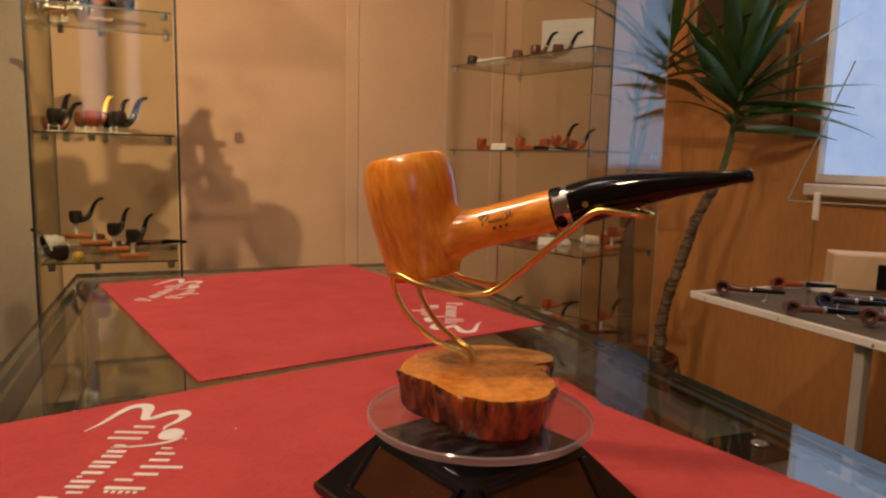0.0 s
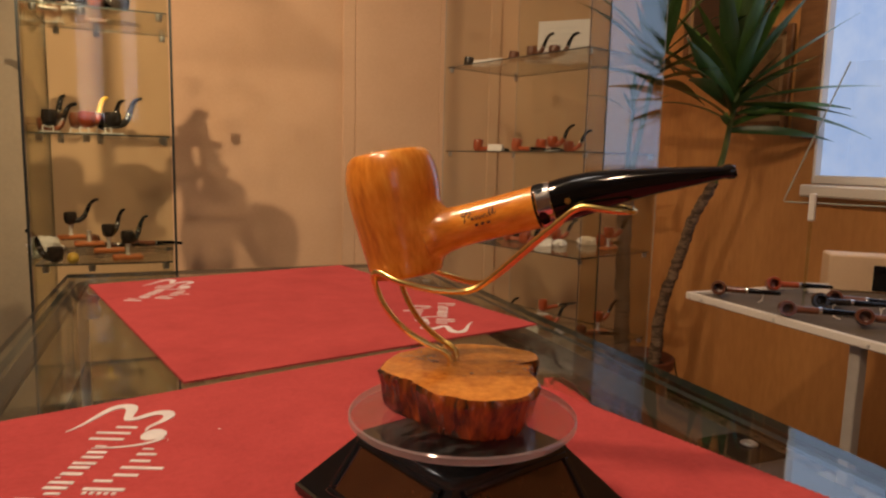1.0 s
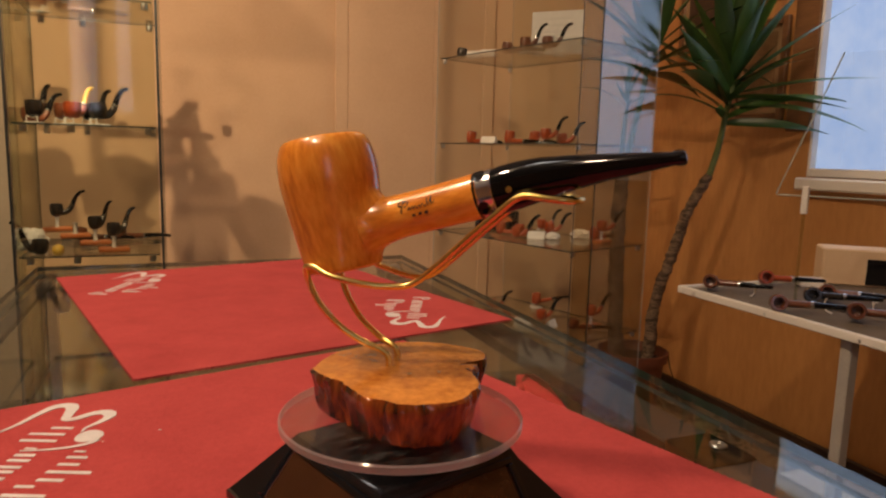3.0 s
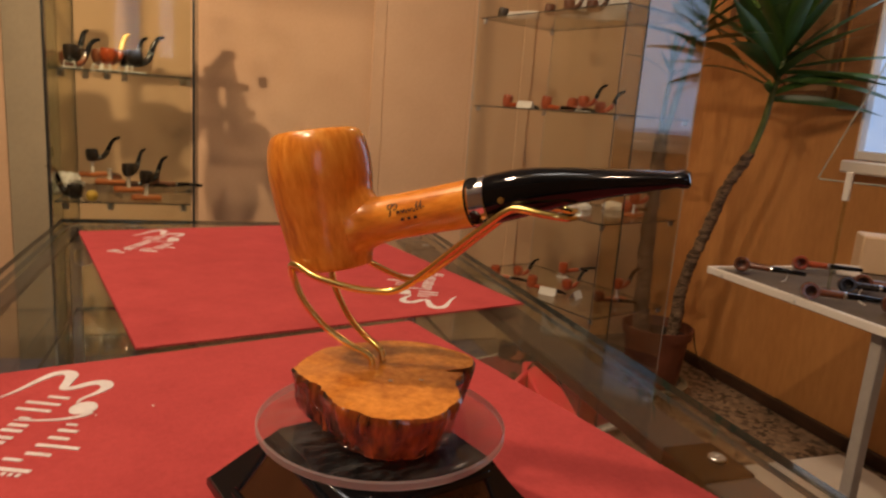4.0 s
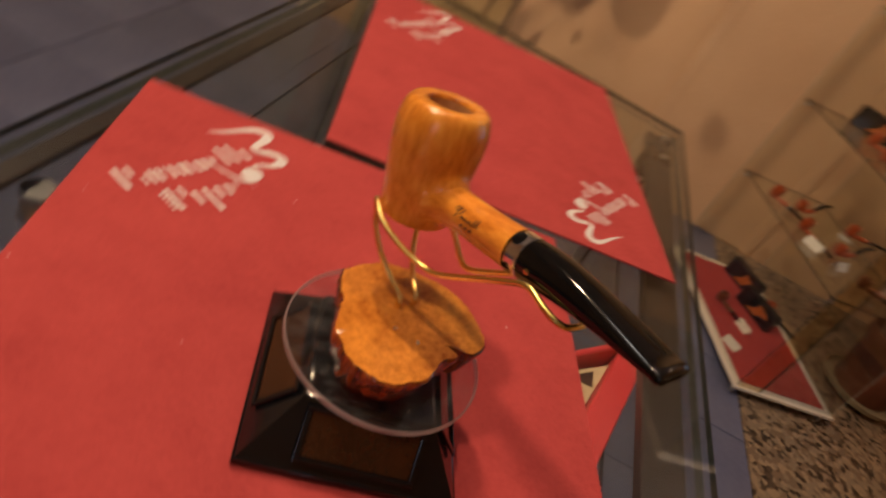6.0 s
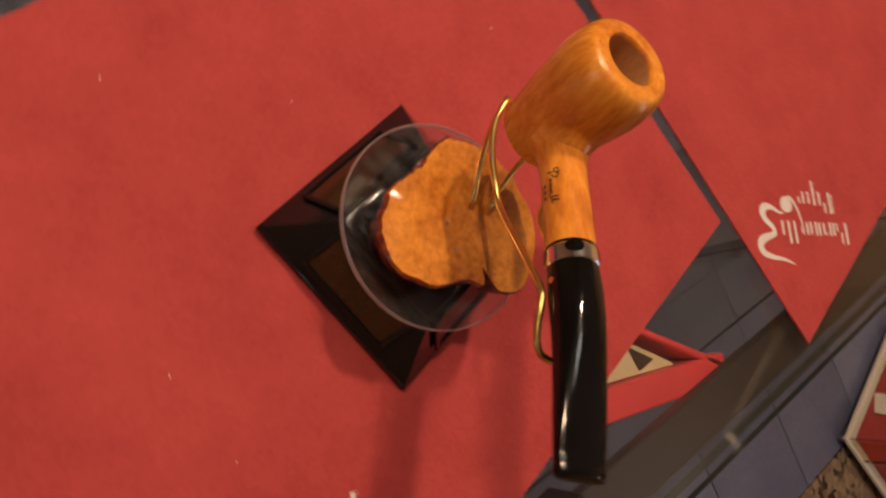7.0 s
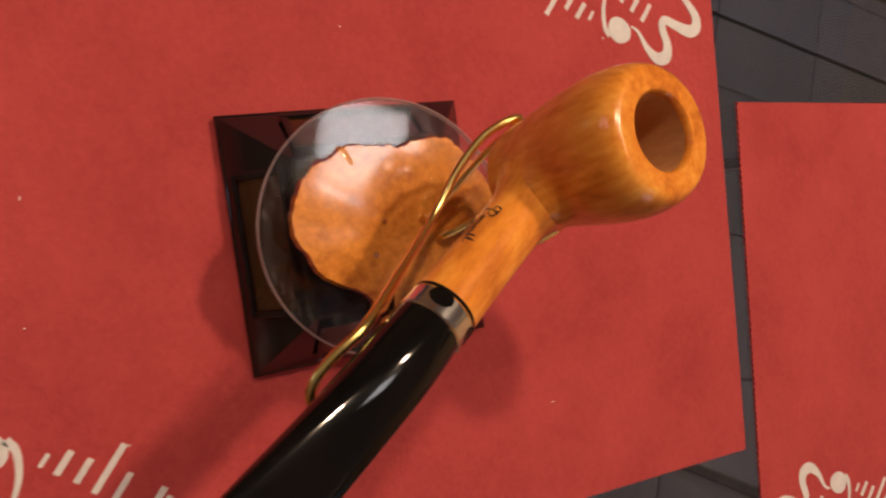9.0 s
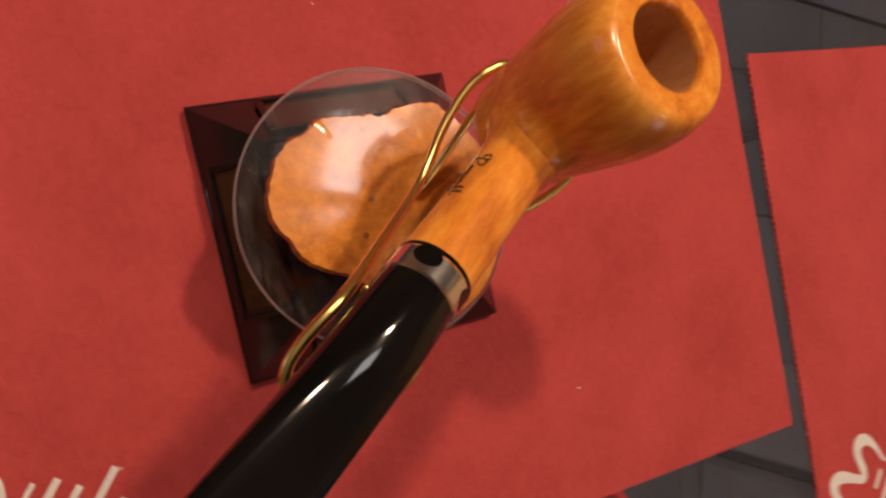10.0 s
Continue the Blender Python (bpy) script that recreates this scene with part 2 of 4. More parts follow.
M["clear_plastic"] = surface("milky_plastic", (0.62, 0.60, 0.56), (0.75, 0.73, 0.69), 0.25, scale=30)
M["yellow"] = surface("yellow_amber", (0.70, 0.42, 0.05), (0.80, 0.52, 0.09), 0.3, scale=30)


def terrazzo():
    m = bpy.data.materials.new("terrazzo")
    m.use_nodes = True
    nt = m.node_tree
    p = nt.nodes["Principled BSDF"]
    p.inputs["Roughness"].default_value = 0.42
    co = nt.nodes.new("ShaderNodeTexCoord")
    vo = node(nt, "ShaderNodeTexVoronoi", Scale=58.0, Randomness=1.0)
    nz = node(nt, "ShaderNodeTexNoise", Scale=30.0, Detail=5.0)
    nt.links.new(co.outputs["Object"], nz.inputs["Vector"])
    off = node(nt, "ShaderNodeMix", Factor=0.018)
    off.data_type = "VECTOR"
    nt.links.new(co.outputs["Object"], off.inputs[4])
    nt.links.new(nz.outputs[1], off.inputs[5])
    nt.links.new(off.outputs[1], vo.inputs["Vector"])
    sep = nt.nodes.new("ShaderNodeSeparateColor")
    nt.links.new(vo.outputs["Color"], sep.inputs[0])
    ramp = nt.nodes.new("ShaderNodeValToRGB")
    ramp.color_ramp.interpolation = "CONSTANT"
    els = ramp.color_ramp.elements
    els[0].color, els[0].position = (0.050, 0.036, 0.026, 1), 0.0
    els[1].color, els[1].position = (0.29, 0.222, 0.155, 1), 0.50
    for pos, col in ((0.12, (0.11, 0.078, 0.054, 1)), (0.26, (0.225, 0.163, 0.112, 1)), (0.80, (0.36, 0.265, 0.175, 1))):
        e = els.new(pos)
        e.color = col
    nt.links.new(sep.outputs[0], ramp.inputs[0])
    nt.links.new(ramp.outputs[0], p.inputs["Base Color"])
    return m


M["terrazzo"] = terrazzo()


def briar(name, grain, flecks, rough, low, middle, high):
    """Polished briar: wavering flame grain with finer flecks across it, under a clear gloss."""
    m = bpy.data.materials.new(name)
    m.use_nodes = True
    nt = m.node_tree
    p = nt.nodes["Principled BSDF"]
    p.inputs["Roughness"].default_value = rough
    p.inputs["Coat Weight"].default_value = 0.5
    p.inputs["Coat Roughness"].default_value = rough * .45
    co = nt.nodes.new("ShaderNodeTexCoord")
    turn = node(nt, "ShaderNodeMapping", Rotation=(0.03, 0.09, 0.0), Scale=grain)
    nt.links.new(co.outputs["Object"], turn.inputs["Vector"])
    wave = node(nt, "ShaderNodeTexNoise", Scale=95.0, Detail=3.0, Roughness=0.55, Distortion=0.5)
    nt.links.new(turn.outputs[0], wave.inputs["Vector"])
    fleck = node(nt, "ShaderNodeMapping", Scale=flecks)
    nt.links.new(co.outputs["Object"], fleck.inputs["Vector"])
    n1 = node(nt, "ShaderNodeTexNoise", Scale=70.0, Detail=5.0, Roughness=0.6)
    nt.links.new(fleck.outputs[0], n1.inputs["Vector"])
    n2 = node(nt, "ShaderNodeTexNoise", Scale=55.0, Detail=3.0, Roughness=0.5)
    nt.links.new(co.outputs["Object"], n2.inputs["Vector"])
    a = node(nt, "ShaderNodeMix", Factor=0.58)
    nt.links.new(wave.outputs[0], a.inputs[2])
    nt.links.new(n1.outputs[0], a.inputs[3])
    b = node(nt, "ShaderNodeMix", Factor=0.25)
    nt.links.new(a.outputs[0], b.inputs[2])
    nt.links.new(n2.outputs[0], b.inputs[3])
    ramp = nt.nodes.new("ShaderNodeValToRGB")
    els = ramp.color_ramp.elements
    els[0].position, els[0].color = 0.33, (*low, 1)
    els[1].position, els[1].color = 0.68, (*high, 1)
    e = els.new(0.50)
    e.color = (*middle, 1)
    nt.links.new(b.outputs[0], ramp.inputs[0])
    nt.links.new(ramp.outputs[0], p.inputs["Base Color"])
    return m


M["briar"] = briar("polished_briar", (1.0, 1.0, 0.25), (6.0, 6.0, 1.3), 0.27, (0.46, 0.110, 0.012), (0.76, 0.262, 0.027), (0.97, 0.46, 0.076))
M["briar_shank"] = briar("polished_briar_shank", (0.55, 1.2, 1.2), (1.6, 6.0, 6.0), 0.27, (0.48, 0.125, 0.014), (0.78, 0.275, 0.030), (0.97, 0.47, 0.082))


# ---- mesh helpers ----
def link(name, bm, material, smooth=False):
    me = bpy.data.meshes.new(name)
    bm.normal_update()
    bm.to_mesh(me)
    bm.free()
    mats = material if isinstance(material, (list, tuple)) else [material]
    for mt in mats:
        me.materials.append(mt)
    if smooth:
        me.polygons.foreach_set("use_smooth", [True] * len(me.polygons))
        me.set_sharp_from_angle(angle=radians(40))
    return new(name, me)


def part(name, bm, material, parent, label="", smooth=False):
    ob = link(name, bm, material, smooth)
    ob.parent = parent
    return tagged(ob, label) if label else ob


def share(name, me, parent, m=None):
    ob = new(name, me)
    ob.parent = parent
    if m is not None:
        ob.matrix_basis = m
    return ob


def thing(name, label, category, m=None, group="", kind=""):
    ob = new(name)
    ob.empty_display_size = 0.02
    if m is not None:
        ob.matrix_basis = m
    return tagged(ob, label, category, group, kind)


def solid(name, bm, material, label, category="", kind="", group="", m=None, smooth=False):
    ob = link(name, bm, material, smooth)
    if m is not None:
        ob.matrix_basis = m
    return tagged(ob, label, category, group, kind)


def box(x0, y0, z0, x1, y1, z1, bevel=0.0, bm=None, seg=1):
    bm = bm if bm is not None else bmesh.new()
    made = bmesh.ops.create_cube(bm, size=1.0)["verts"]
    for v in made:
        v.co = Vector((x0 + (v.co.x + 0.5) * (x1 - x0), y0 + (v.co.y + 0.5) * (y1 - y0), z0 + (v.co.z + 0.5) * (z1 - z0)))
    if bevel:
        edges = list({e for v in made for e in v.link_edges})
        bmesh.ops.bevel(bm, geom=edges, offset=bevel, segments=seg, affect="EDGES", profile=0.5)
    return bm


def lathe(profile, n=40, bm=None, m=Matrix()):
    """Turns (radius, height) pairs about z."""
    bm = bm or bmesh.new()
    rings = []
    for r, z in profile:
        if r < 1e-6:
            rings.append([bm.verts.new(m @ Vector((0, 0, z)))])
        else:
            rings.append([bm.verts.new(m @ Vector((r * math.cos(2 * math.pi * i / n), r * math.sin(2 * math.pi * i / n), z))) for i in range(n)])
    for a, b in zip(rings, rings[1:]):
        for i in range(n):
            j = (i + 1) % n
            f = [a[i % len(a)], a[j % len(a)], b[j % len(b)], b[i % len(b)]]
            f = [v for k, v in enumerate(f) if v not in f[:k]]
            if len(f) > 2:
                bm.faces.new(f)
    return bm


def smooth_line(pts, steps=6, closed=False):
    """Catmull-Rom through the points."""
    pts = [Vector(p) for p in pts]
    n = len(pts)
    out = []
    for i in range(n if closed else n - 1):
        if closed:
            p0, p1, p2, p3 = (pts[(i + k) % n] for k in (-1, 0, 1, 2))
        else:
            p0, p1, p2, p3 = pts[max(i - 1, 0)], pts[i], pts[i + 1], pts[min(i + 2, n - 1)]
        for s in range(steps):
            t = s / steps
            out.append(0.5 * ((2 * p1) + (p2 - p0) * t + (2 * p0 - 5 * p1 + 4 * p2 - p3) * t * t + (3 * p1 - p0 - 3 * p2 + p3) * t ** 3))
    if not closed:
        out.append(pts[-1])
    return out


def tube(pts, radius, n=10, bm=None, cap=True):
    """Sweeps a circle along a line; radius: a number or one for each point."""
    bm = bm or bmesh.new()
    pts = [Vector(p) for p in pts]
    rad = radius if isinstance(radius, (list, tuple)) else [radius] * len(pts)
    side = None
    rings = []
    for i, p in enumerate(pts):
        d = (pts[min(i + 1, len(pts) - 1)] - pts[max(i - 1, 0)]).normalized()
        if side is None:
            side = d.orthogonal().normalized()
        side = (side - d * side.dot(d)).normalized()
        up = d.cross(side)
        rings.append([bm.verts.new(p + rad[i] * (math.cos(2 * math.pi * k / n) * side + math.sin(2 * math.pi * k / n) * up)) for k in range(n)])
    for a, b in zip(rings, rings[1:]):
        for k in range(n):
            bm.faces.new((a[k], a[(k + 1) % n], b[(k + 1) % n], b[k]))
    if cap:
        bm.faces.new(list(reversed(rings[0])))
        bm.faces.new(rings[-1])
    return bm


def prism(outline, z0, z1, bm=None):
    """A flat outline raised from z0 to z1."""
    bm = bm or bmesh.new()
    lo = [bm.verts.new((x, y, z0)) for x, y in outline]
    hi = [bm.verts.new((x, y, z1)) for x, y in outline]
    n = len(outline)
    bm.faces.new(list(reversed(lo)))
    bm.faces.new(hi)
    for i in range(n):
        bm.faces.new((lo[i], lo[(i + 1) % n], hi[(i + 1) % n], hi[i]))
    return bm


def ribbon(points, widths, z0, z1):
    """A flat stroke of changing width along a line in the plane."""
    n = len(points)
    left, right = [], []
    for i, (x, y) in enumerate(points):
        a, b = points[max(i - 1, 0)], points[min(i + 1, n - 1)]
        d = Vector((b[0] - a[0], b[1] - a[1])).normalized()
        w = widths[i] / 2
        left.append((x - d.y * w, y + d.x * w))
        right.append((x + d.y * w, y - d.x * w))
    bm = bmesh.new()
    rows = [[bm.verts.new((p[0], p[1], z)) for p in side] for z in (z0, z1) for side in (left, right)]
    l0, r0, l1, r1 = rows
    for i in range(n - 1):
        bm.faces.new((r1[i], r1[i + 1], l1[i + 1], l1[i]))
        bm.faces.new((l0[i], l0[i + 1], r0[i + 1], r0[i]))
        bm.faces.new((l1[i], l1[i + 1], l0[i + 1], l0[i]))
        bm.faces.new((r0[i], r0[i + 1], r1[i + 1], r1[i]))
    bm.faces.new((l0[0], r0[0], r1[0], l1[0]))
    bm.faces.new((l1[-1], r1[-1], r0[-1], l0[-1]))
    return bm


# ---- the room ----
XL, XR, YF, YB, ZC = -2.6, 2.02, -2.6, 2.60, 2.62
solid("floor", box(1.10, YF - .2, -0.1, XR + .2, YB + .2, 0), M["terrazzo"], "speckled brown terrazzo floor", kind="structure")
TILED = solid("floor_tiled", box(XL - .2, YF - .2, -0.1, 1.0996, YB + .2, -.006), M["grout"], "dark blue-grey tiled floor", kind="structure")
solid("ceiling", box(XL - .2, YF - .2, ZC, XR + .2, YB + .2, ZC + .12), M["ceiling"], "plain white ceiling with bluish daylight put into its colour", kind="structure")
solid("wall_back", box(XL - .15, YB, 0, XR, YB + .15, ZC), M["wall"], "peach plastered wall behind the glass cabinets", kind="structure")
solid("wall_left", box(XL - .15, YF, 0, XL, YB, ZC), M["wall"], "peach plastered wall", kind="structure")
solid("wall_front", box(XL - .15, YF - .15, 0, XR + .15, YF, ZC), M["wall"], "peach plastered wall", kind="structure")
# right wall with the window opening
WY0, WY1, WZ0, WZ1 = .945, 1.541, .991, 1.98
wr = bmesh.new()
box(XR, YF, 0, XR + .15, WY0, ZC, bm=wr)
box(XR, WY1, 0, XR + .15, YB + .15, ZC, bm=wr)
box(XR, WY0, 0, XR + .15, WY1, WZ0, bm=wr)
box(XR, WY0, WZ1, XR + .15, WY1, ZC, bm=wr)
solid("wall_right", wr, M["wood_wall"], "varnished orange-brown wood panel wall with a window", kind="structure")
solid("baseboard", box(XR - .022, YF, 0, XR - .002, YB - .03, 0.052, 0.004), M["dark_wood"], "dark wooden skirting along the panel wall", kind="structure")
solid("baseboard_back", box(-.598, YB - .02, 0, .543, YB - .002, 0.085, 0.004), M["dark_wood"], "dark wooden skirting along the plaster wall", kind="structure")
win = thing("window_1", "white framed window with bluish daylight", "window", kind="structure")
part("window_frame", box(XR - .012, WY0, WZ0, XR + .05, WY0 + .012, WZ1, .003), M["white"], win)
part("window_frame", box(XR - .012, WY1 - .012, WZ0, XR + .05, WY1, WZ1, .003), M["white"], win)
part("window_frame", box(XR - .012, WY0 + .0125, WZ0, XR + .014, WY1 - .0125, WZ0 + .03, .003), M["white"], win)
part("window_frame", box(XR - .012, WY0 + .0125, WZ1 - .05, XR + .014, WY1 - .0125, WZ1, .003), M["white"], win)
part("window_sill", box(XR - .07, WY0 + .002, WZ0 - .045, XR - .014, WY1 - .002, WZ0 - .003, .006), M["white"], win)
for y0, y1 in ((1.4285, 1.5275), (1.2875, 1.4275), (1.1455, 1.2865), (1.0045, 1.1445), (.9585, 1.0035)):
    part("blind_strip", box(XR + .016, y0, WZ0 + .02, XR + .020, y1, WZ1 - .05), M["sky_glow"], win)
part("casing", box(XR - .016, WY1 + .002, 1.151, XR - .002, WY1 + .105, WZ1 + .05, .003), M["brown_wood"], win, "red-brown wooden casing")
part("casing", box(XR - .016, WY0 - .055, WZ0 - .10, XR - .002, WY0 - .002, WZ1 + .05, .003), M["brown_wood"], win)

# pale panelled door in the back wall
door = thing("door_1", "closed cream panelled door in a plain frame", "door", kind="structure")
part("door_frame", box(0.545, YB - .014, 0, 0.600, YB - .002, 2.12, .004), M["door_paint"], door)
part("door_frame", box(1.215, YB - .014, 0, 1.270, YB - .002, 2.12, .004), M["door_paint"], door)
part("door_frame", box(0.600, YB - .014, 2.06, 1.215, YB - .002, 2.12, .004), M["door_paint"], door)
part("door_leaf", box(0.6005, YB - .0105, 0.005, 0.9775, YB - .002, 2.0595, .002), M["door_paint"], door)
part("door_leaf", box(0.9783, YB - .0105, 0.005, 1.2145, YB - .002, 2.0595, .002), M["door_paint"], door)

# curtain to the left
cur = bmesh.new()
line, n = [], 150
for i in range(n + 1):
    x = -2.5 + 1.615 * i / n
    line.append((x, 2.545 + 0.008 * math.sin(i * 0.55) + 0.010 * math.sin(i * 0.21 + 1)))
front = [cur.verts.new((x, y - .004, 0.002)) for x, y in line], [cur.verts.new((x, y - .004, 2.615)) for x, y in line]
backs = [cur.verts.new((x, y + .004, 0.002)) for x, y in line], [cur.verts.new((x, y + .004, 2.615)) for x, y in line]
for a, b in (front, backs):
    for i in range(n):
        cur.faces.new((a[i], a[i + 1], b[i + 1], b[i]))
solid("curtain", cur, M["curtain"], "long cream curtain hanging in folds", "curtain", smooth=True)

solid("pilaster", box(-.765, YB - .03, .0, -.600, YB - .002, 2.615, .003), M["olive"], "flat olive-beige boxed strip on the plaster wall", kind="structure")

# unseen glowing panes, added on the front wall as bluish fill
fill_panes = thing("window_3", "unseen pair of glowing panes added behind the counter for cool fill light", "window", kind="structure")
for x0, x1 in ((-.81, -.63), (-.485, -.385)):
    part("pane", box(x0, YF + .004, 1.30, x1, YF + .010, 2.30), M["front_fill_glow"], fill_panes)
    for x in (x0 - .034, x1 + .002):
        part("window_frame", box(x, YF + .002, 1.26, x + .032, YF + .03, 2.34, .003), M["white"], fill_panes)
    for z in (1.264, 2.302):
        part("window_frame", box(x0 - .0015, YF + .002, z, x1 + .0015, YF + .026, z + .034, .003), M["white"], fill_panes)

# framed pictures on the panel wall
for y0, y1, z0, z1, sheet_mat, label in ((1.970, 2.250, 1.500, 1.906, "dark_wood", "dark framed picture on the panel wall"), (1.665, 1.917, 1.190, 1.57, "print_brown", "dim brown picture in a brown frame on the panel wall"), (1.660, 1.870, 1.66, 1.995, "dark_wood", "dark picture in a brown frame beside the window")):
    pic = thing("picture_frame", label, "picture", group="pictures on the panel wall")
    part("frame_side", box(XR - .022, y0, z0, XR - .002, y0 + .03, z1, .004), M["brown_wood"], pic)
    part("frame_side", box(XR - .022, y1 - .03, z0, XR - .002, y1, z1, .004), M["brown_wood"], pic)
    part("frame_side", box(XR - .022, y0 + .03, z0, XR - .002, y1 - .03, z0 + .03, .004), M["brown_wood"], pic)
    part("frame_side", box(XR - .022, y0 + .03, z1 - .03, XR - .002, y1 - .03, z1, .004), M["brown_wood"], pic)
    part("mount", box(XR - .014, y0 + .03, z0 + .03, XR - .010, y1 - .03, z1 - .03), M["mount"], pic, "dull tan mount")
    part("picture_sheet", box(XR - .0145, y0 + .05, z0 + .05, XR - .0142, y1 - .05, z1 - .05), M[sheet_mat], pic)

# ceiling lamps
for x, y in ((-0.85, -0.43), (-0.86, 0.46), (1.46, 1.42)):
    lamp = thing("ceiling_lamp", "small round recessed ceiling lamp, lit", "lamp", pose(x, y, 0), group="ceiling lamps")
    part("ring", lathe([(0.05, 2.62), (0.085, 2.62), (0.085, 2.605), (0.07, 2.60), (0.05, 2.605), (0.05, 2.62)], 28), M["steel"], lamp, smooth=True)
    part("bulb", lathe([(0.0, 2.606), (0.045, 2.608), (0.049, 2.619), (0.0, 2.6195)], 24), M["lamp_glow"], lamp)

panel = thing("ceiling_panel", "flat white square ceiling lamp, lit", "lamp", pose(-.36, .43, 0))
part("diffuser", box(-.125, -.125, 2.575, .125, .125, 2.585, .002), M["panel_glow"], panel)
for x0, y0, x1, y1 in ((-.145, -.145, .145, -.127), (-.145, .127, .145, .145), (-.145, -.1265, -.127, .1265), (.127, -.1265, .145, .1265)):
    part("frame", box(x0, y0, 2.572, x1, y1, 2.618, .002), M["white"], panel)

# ---- the glass counter ----
CX0, CX1, CY0, CY1 = -0.225, 0.206, -0.80, 0.634
counter = thing("display_counter", "glass display counter with a clear top and steel fittings", "counter")
def sheet(name, x0, y0, z0, x1, y1, z1, parent, mat="glass", edge="glass_edge"):
    """A glass sheet whose narrow faces show the darker edge of the glass."""
    bm = box(x0, y0, z0, x1, y1, z1)
    bm.normal_update()
    dims = (x1 - x0, y1 - y0, z1 - z0)
    thin = dims.index(min(dims))
    for f in bm.faces:
        if abs(f.normal[thin]) < 0.5:
            f.material_index = 1
    ob = part(name, bm, [M[mat], M[edge]], parent)
    ob.visible_shadow = False
    return ob
sheet("glass_top", CX0, CY0, TOP - .005, CX1, CY1, TOP, counter, "top_glass", "glass_edge")
sheet("glass_side", CX0 + .004, CY0 + .02, .021, CX0 + .010, CY1 - .012, TOP - .006, counter, "side_glass")
sheet("glass_side", CX1 - .010, CY0 + .02, .021, CX1 - .004, CY1 - .012, TOP - .006, counter, "side_glass")
sheet("glass_back", CX0 + .011, CY1 - .018, .021, CX1 - .011, CY1 - .012, TOP - .006, counter, "side_glass")
sheet("glass_shelf", CX0 + .02, CY0 + .05, .802, CX1 - .02, CY1 - .045, .807, counter, "side_glass")
sheet("glass_shelf", CX0 + .02, CY0 + .05, .42, CX1 - .02, CY1 - .045, .425, counter, "side_glass")
for x in (CX0 + .018, CX1 - .018):
    for y in (CY0 + .03, CY1 - .03):
        part("leg", box(x - .005, y - .005, 0, x + .005, y + .005, TOP - .0065, .001), M["steel"], counter, "slim steel upright")
part("floor_rail", box(CX0 + .012, CY0 + .03, 0, CX0 + .024, CY1 - .04, .02, .001), M["bronze"], counter)
part("floor_rail", box(CX1 - .024, CY0 + .03, 0, CX1 - .012, CY1 - .04, .02, .001), M["bronze"], counter)
part("top_rail", box(CX1 - .041, CY0, TOP - .022, CX1 - .0105, CY1 - .02, TOP - .0125, .001), M["bronze"], counter, "dark bronze rail under the glass edge")
part("top_rail", box(CX0 + .012, CY0, TOP - .012, CX0 + .024, CY1 - .02, TOP - .0065, .001), M["bronze"], counter)
for y in (-.55, .035, .58):
    for x in (CX0 + .030,):
        part("fitting", lathe([(0, .8585), (.007, .8585), (.009, .8625), (.009, .8705), (.006, .8745), (.006, .8765), (.009, .8790), (.009, .8832), (0, .8832)], 20, m=Matrix.Translation((x, y, 0))), M["steel"], counter, "round steel glass connector", smooth=True)

for y in (-.55, .030, .55):
    at = Matrix.Translation((CX1 - .0205, y, 0)) @ Matrix.Diagonal((.72, .72, 1, 1))
    part("corner_block", box(CX1 - .0415, y - .017, TOP - .040, CX1 - .0108, y + .017, TOP - .0108, .001), M["ebonite"], counter, "black connector block under the glass")
    part("block_cap", lathe([(0, TOP - .0107), (.0058, TOP - .0107), (.0064, TOP - .0103), (.0064, TOP - .0098), (.0056, TOP - .0093), (.0040, TOP - .0093), (.0036, TOP - .0097), (0, TOP - .0097)], 28, m=at), M["steel"], counter, "round chrome cap", smooth=True)
    part("cap_screw", lathe([(0, TOP - .0096), (.0020, TOP - .0096), (.0017, TOP - .0088), (0, TOP - .0086)], 14, m=at), M["steel"], counter, "small steel screw", smooth=True)

# open red box on the counter's shelf
rb = thing("card_case", "open red card case with a pale straw lining", "case", pose(.174, .214, .8072))
for name, ang, half, length in (("front_wall", -105, .010, .165), ("back_wall", -133, .0025, .12)):
    bm = box(0, -half, 0, length, half, .063, .0012)
    bm.transform(Matrix.Rotation(radians(ang), 4, "Z"))
    part(name, bm, M["red_card"], rb)
bm = prism([(r * math.cos(radians(a)), r * math.sin(radians(a))) for r, a in ((.040, -120), (.115, -130.5), (.160, -109.5))], .002, .052)
part("lining", bm, M["straw"], rb, "pale straw-coloured lining")
bm = prism([(r * math.cos(radians(a)), r * math.sin(radians(a))) for r, a in ((.060, -122), (.085, -126), (.074, -115))], .0522, .0526)
part("slot", bm, M["ink"], rb, "dark cut-out")

# ---- the mats ----
def pinked(w, h, tooth=0.0032):
    """A rectangle from (0,0) to (w,-h) with pinked edges."""
    pts = []
    corners = [(0, 0), (0, -h), (w, -h), (w, 0)]
    for (ax, ay), (bx_, by_) in zip(corners, corners[1:] + corners[:1]):
        d = Vector((bx_ - ax, by_ - ay))
        n = int(d.length / tooth)
        u = d.normalized()
        inn = Vector((-u.y, u.x))
        for i in range(n):
            t = d.length * i / n
            pts.append((ax + u.x * t, ay + u.y * t))
            t += d.length / n / 2
            pts.append((ax + u.x * t + inn.x * .0010, ay + u.y * t + inn.y * .0010))
    return pts


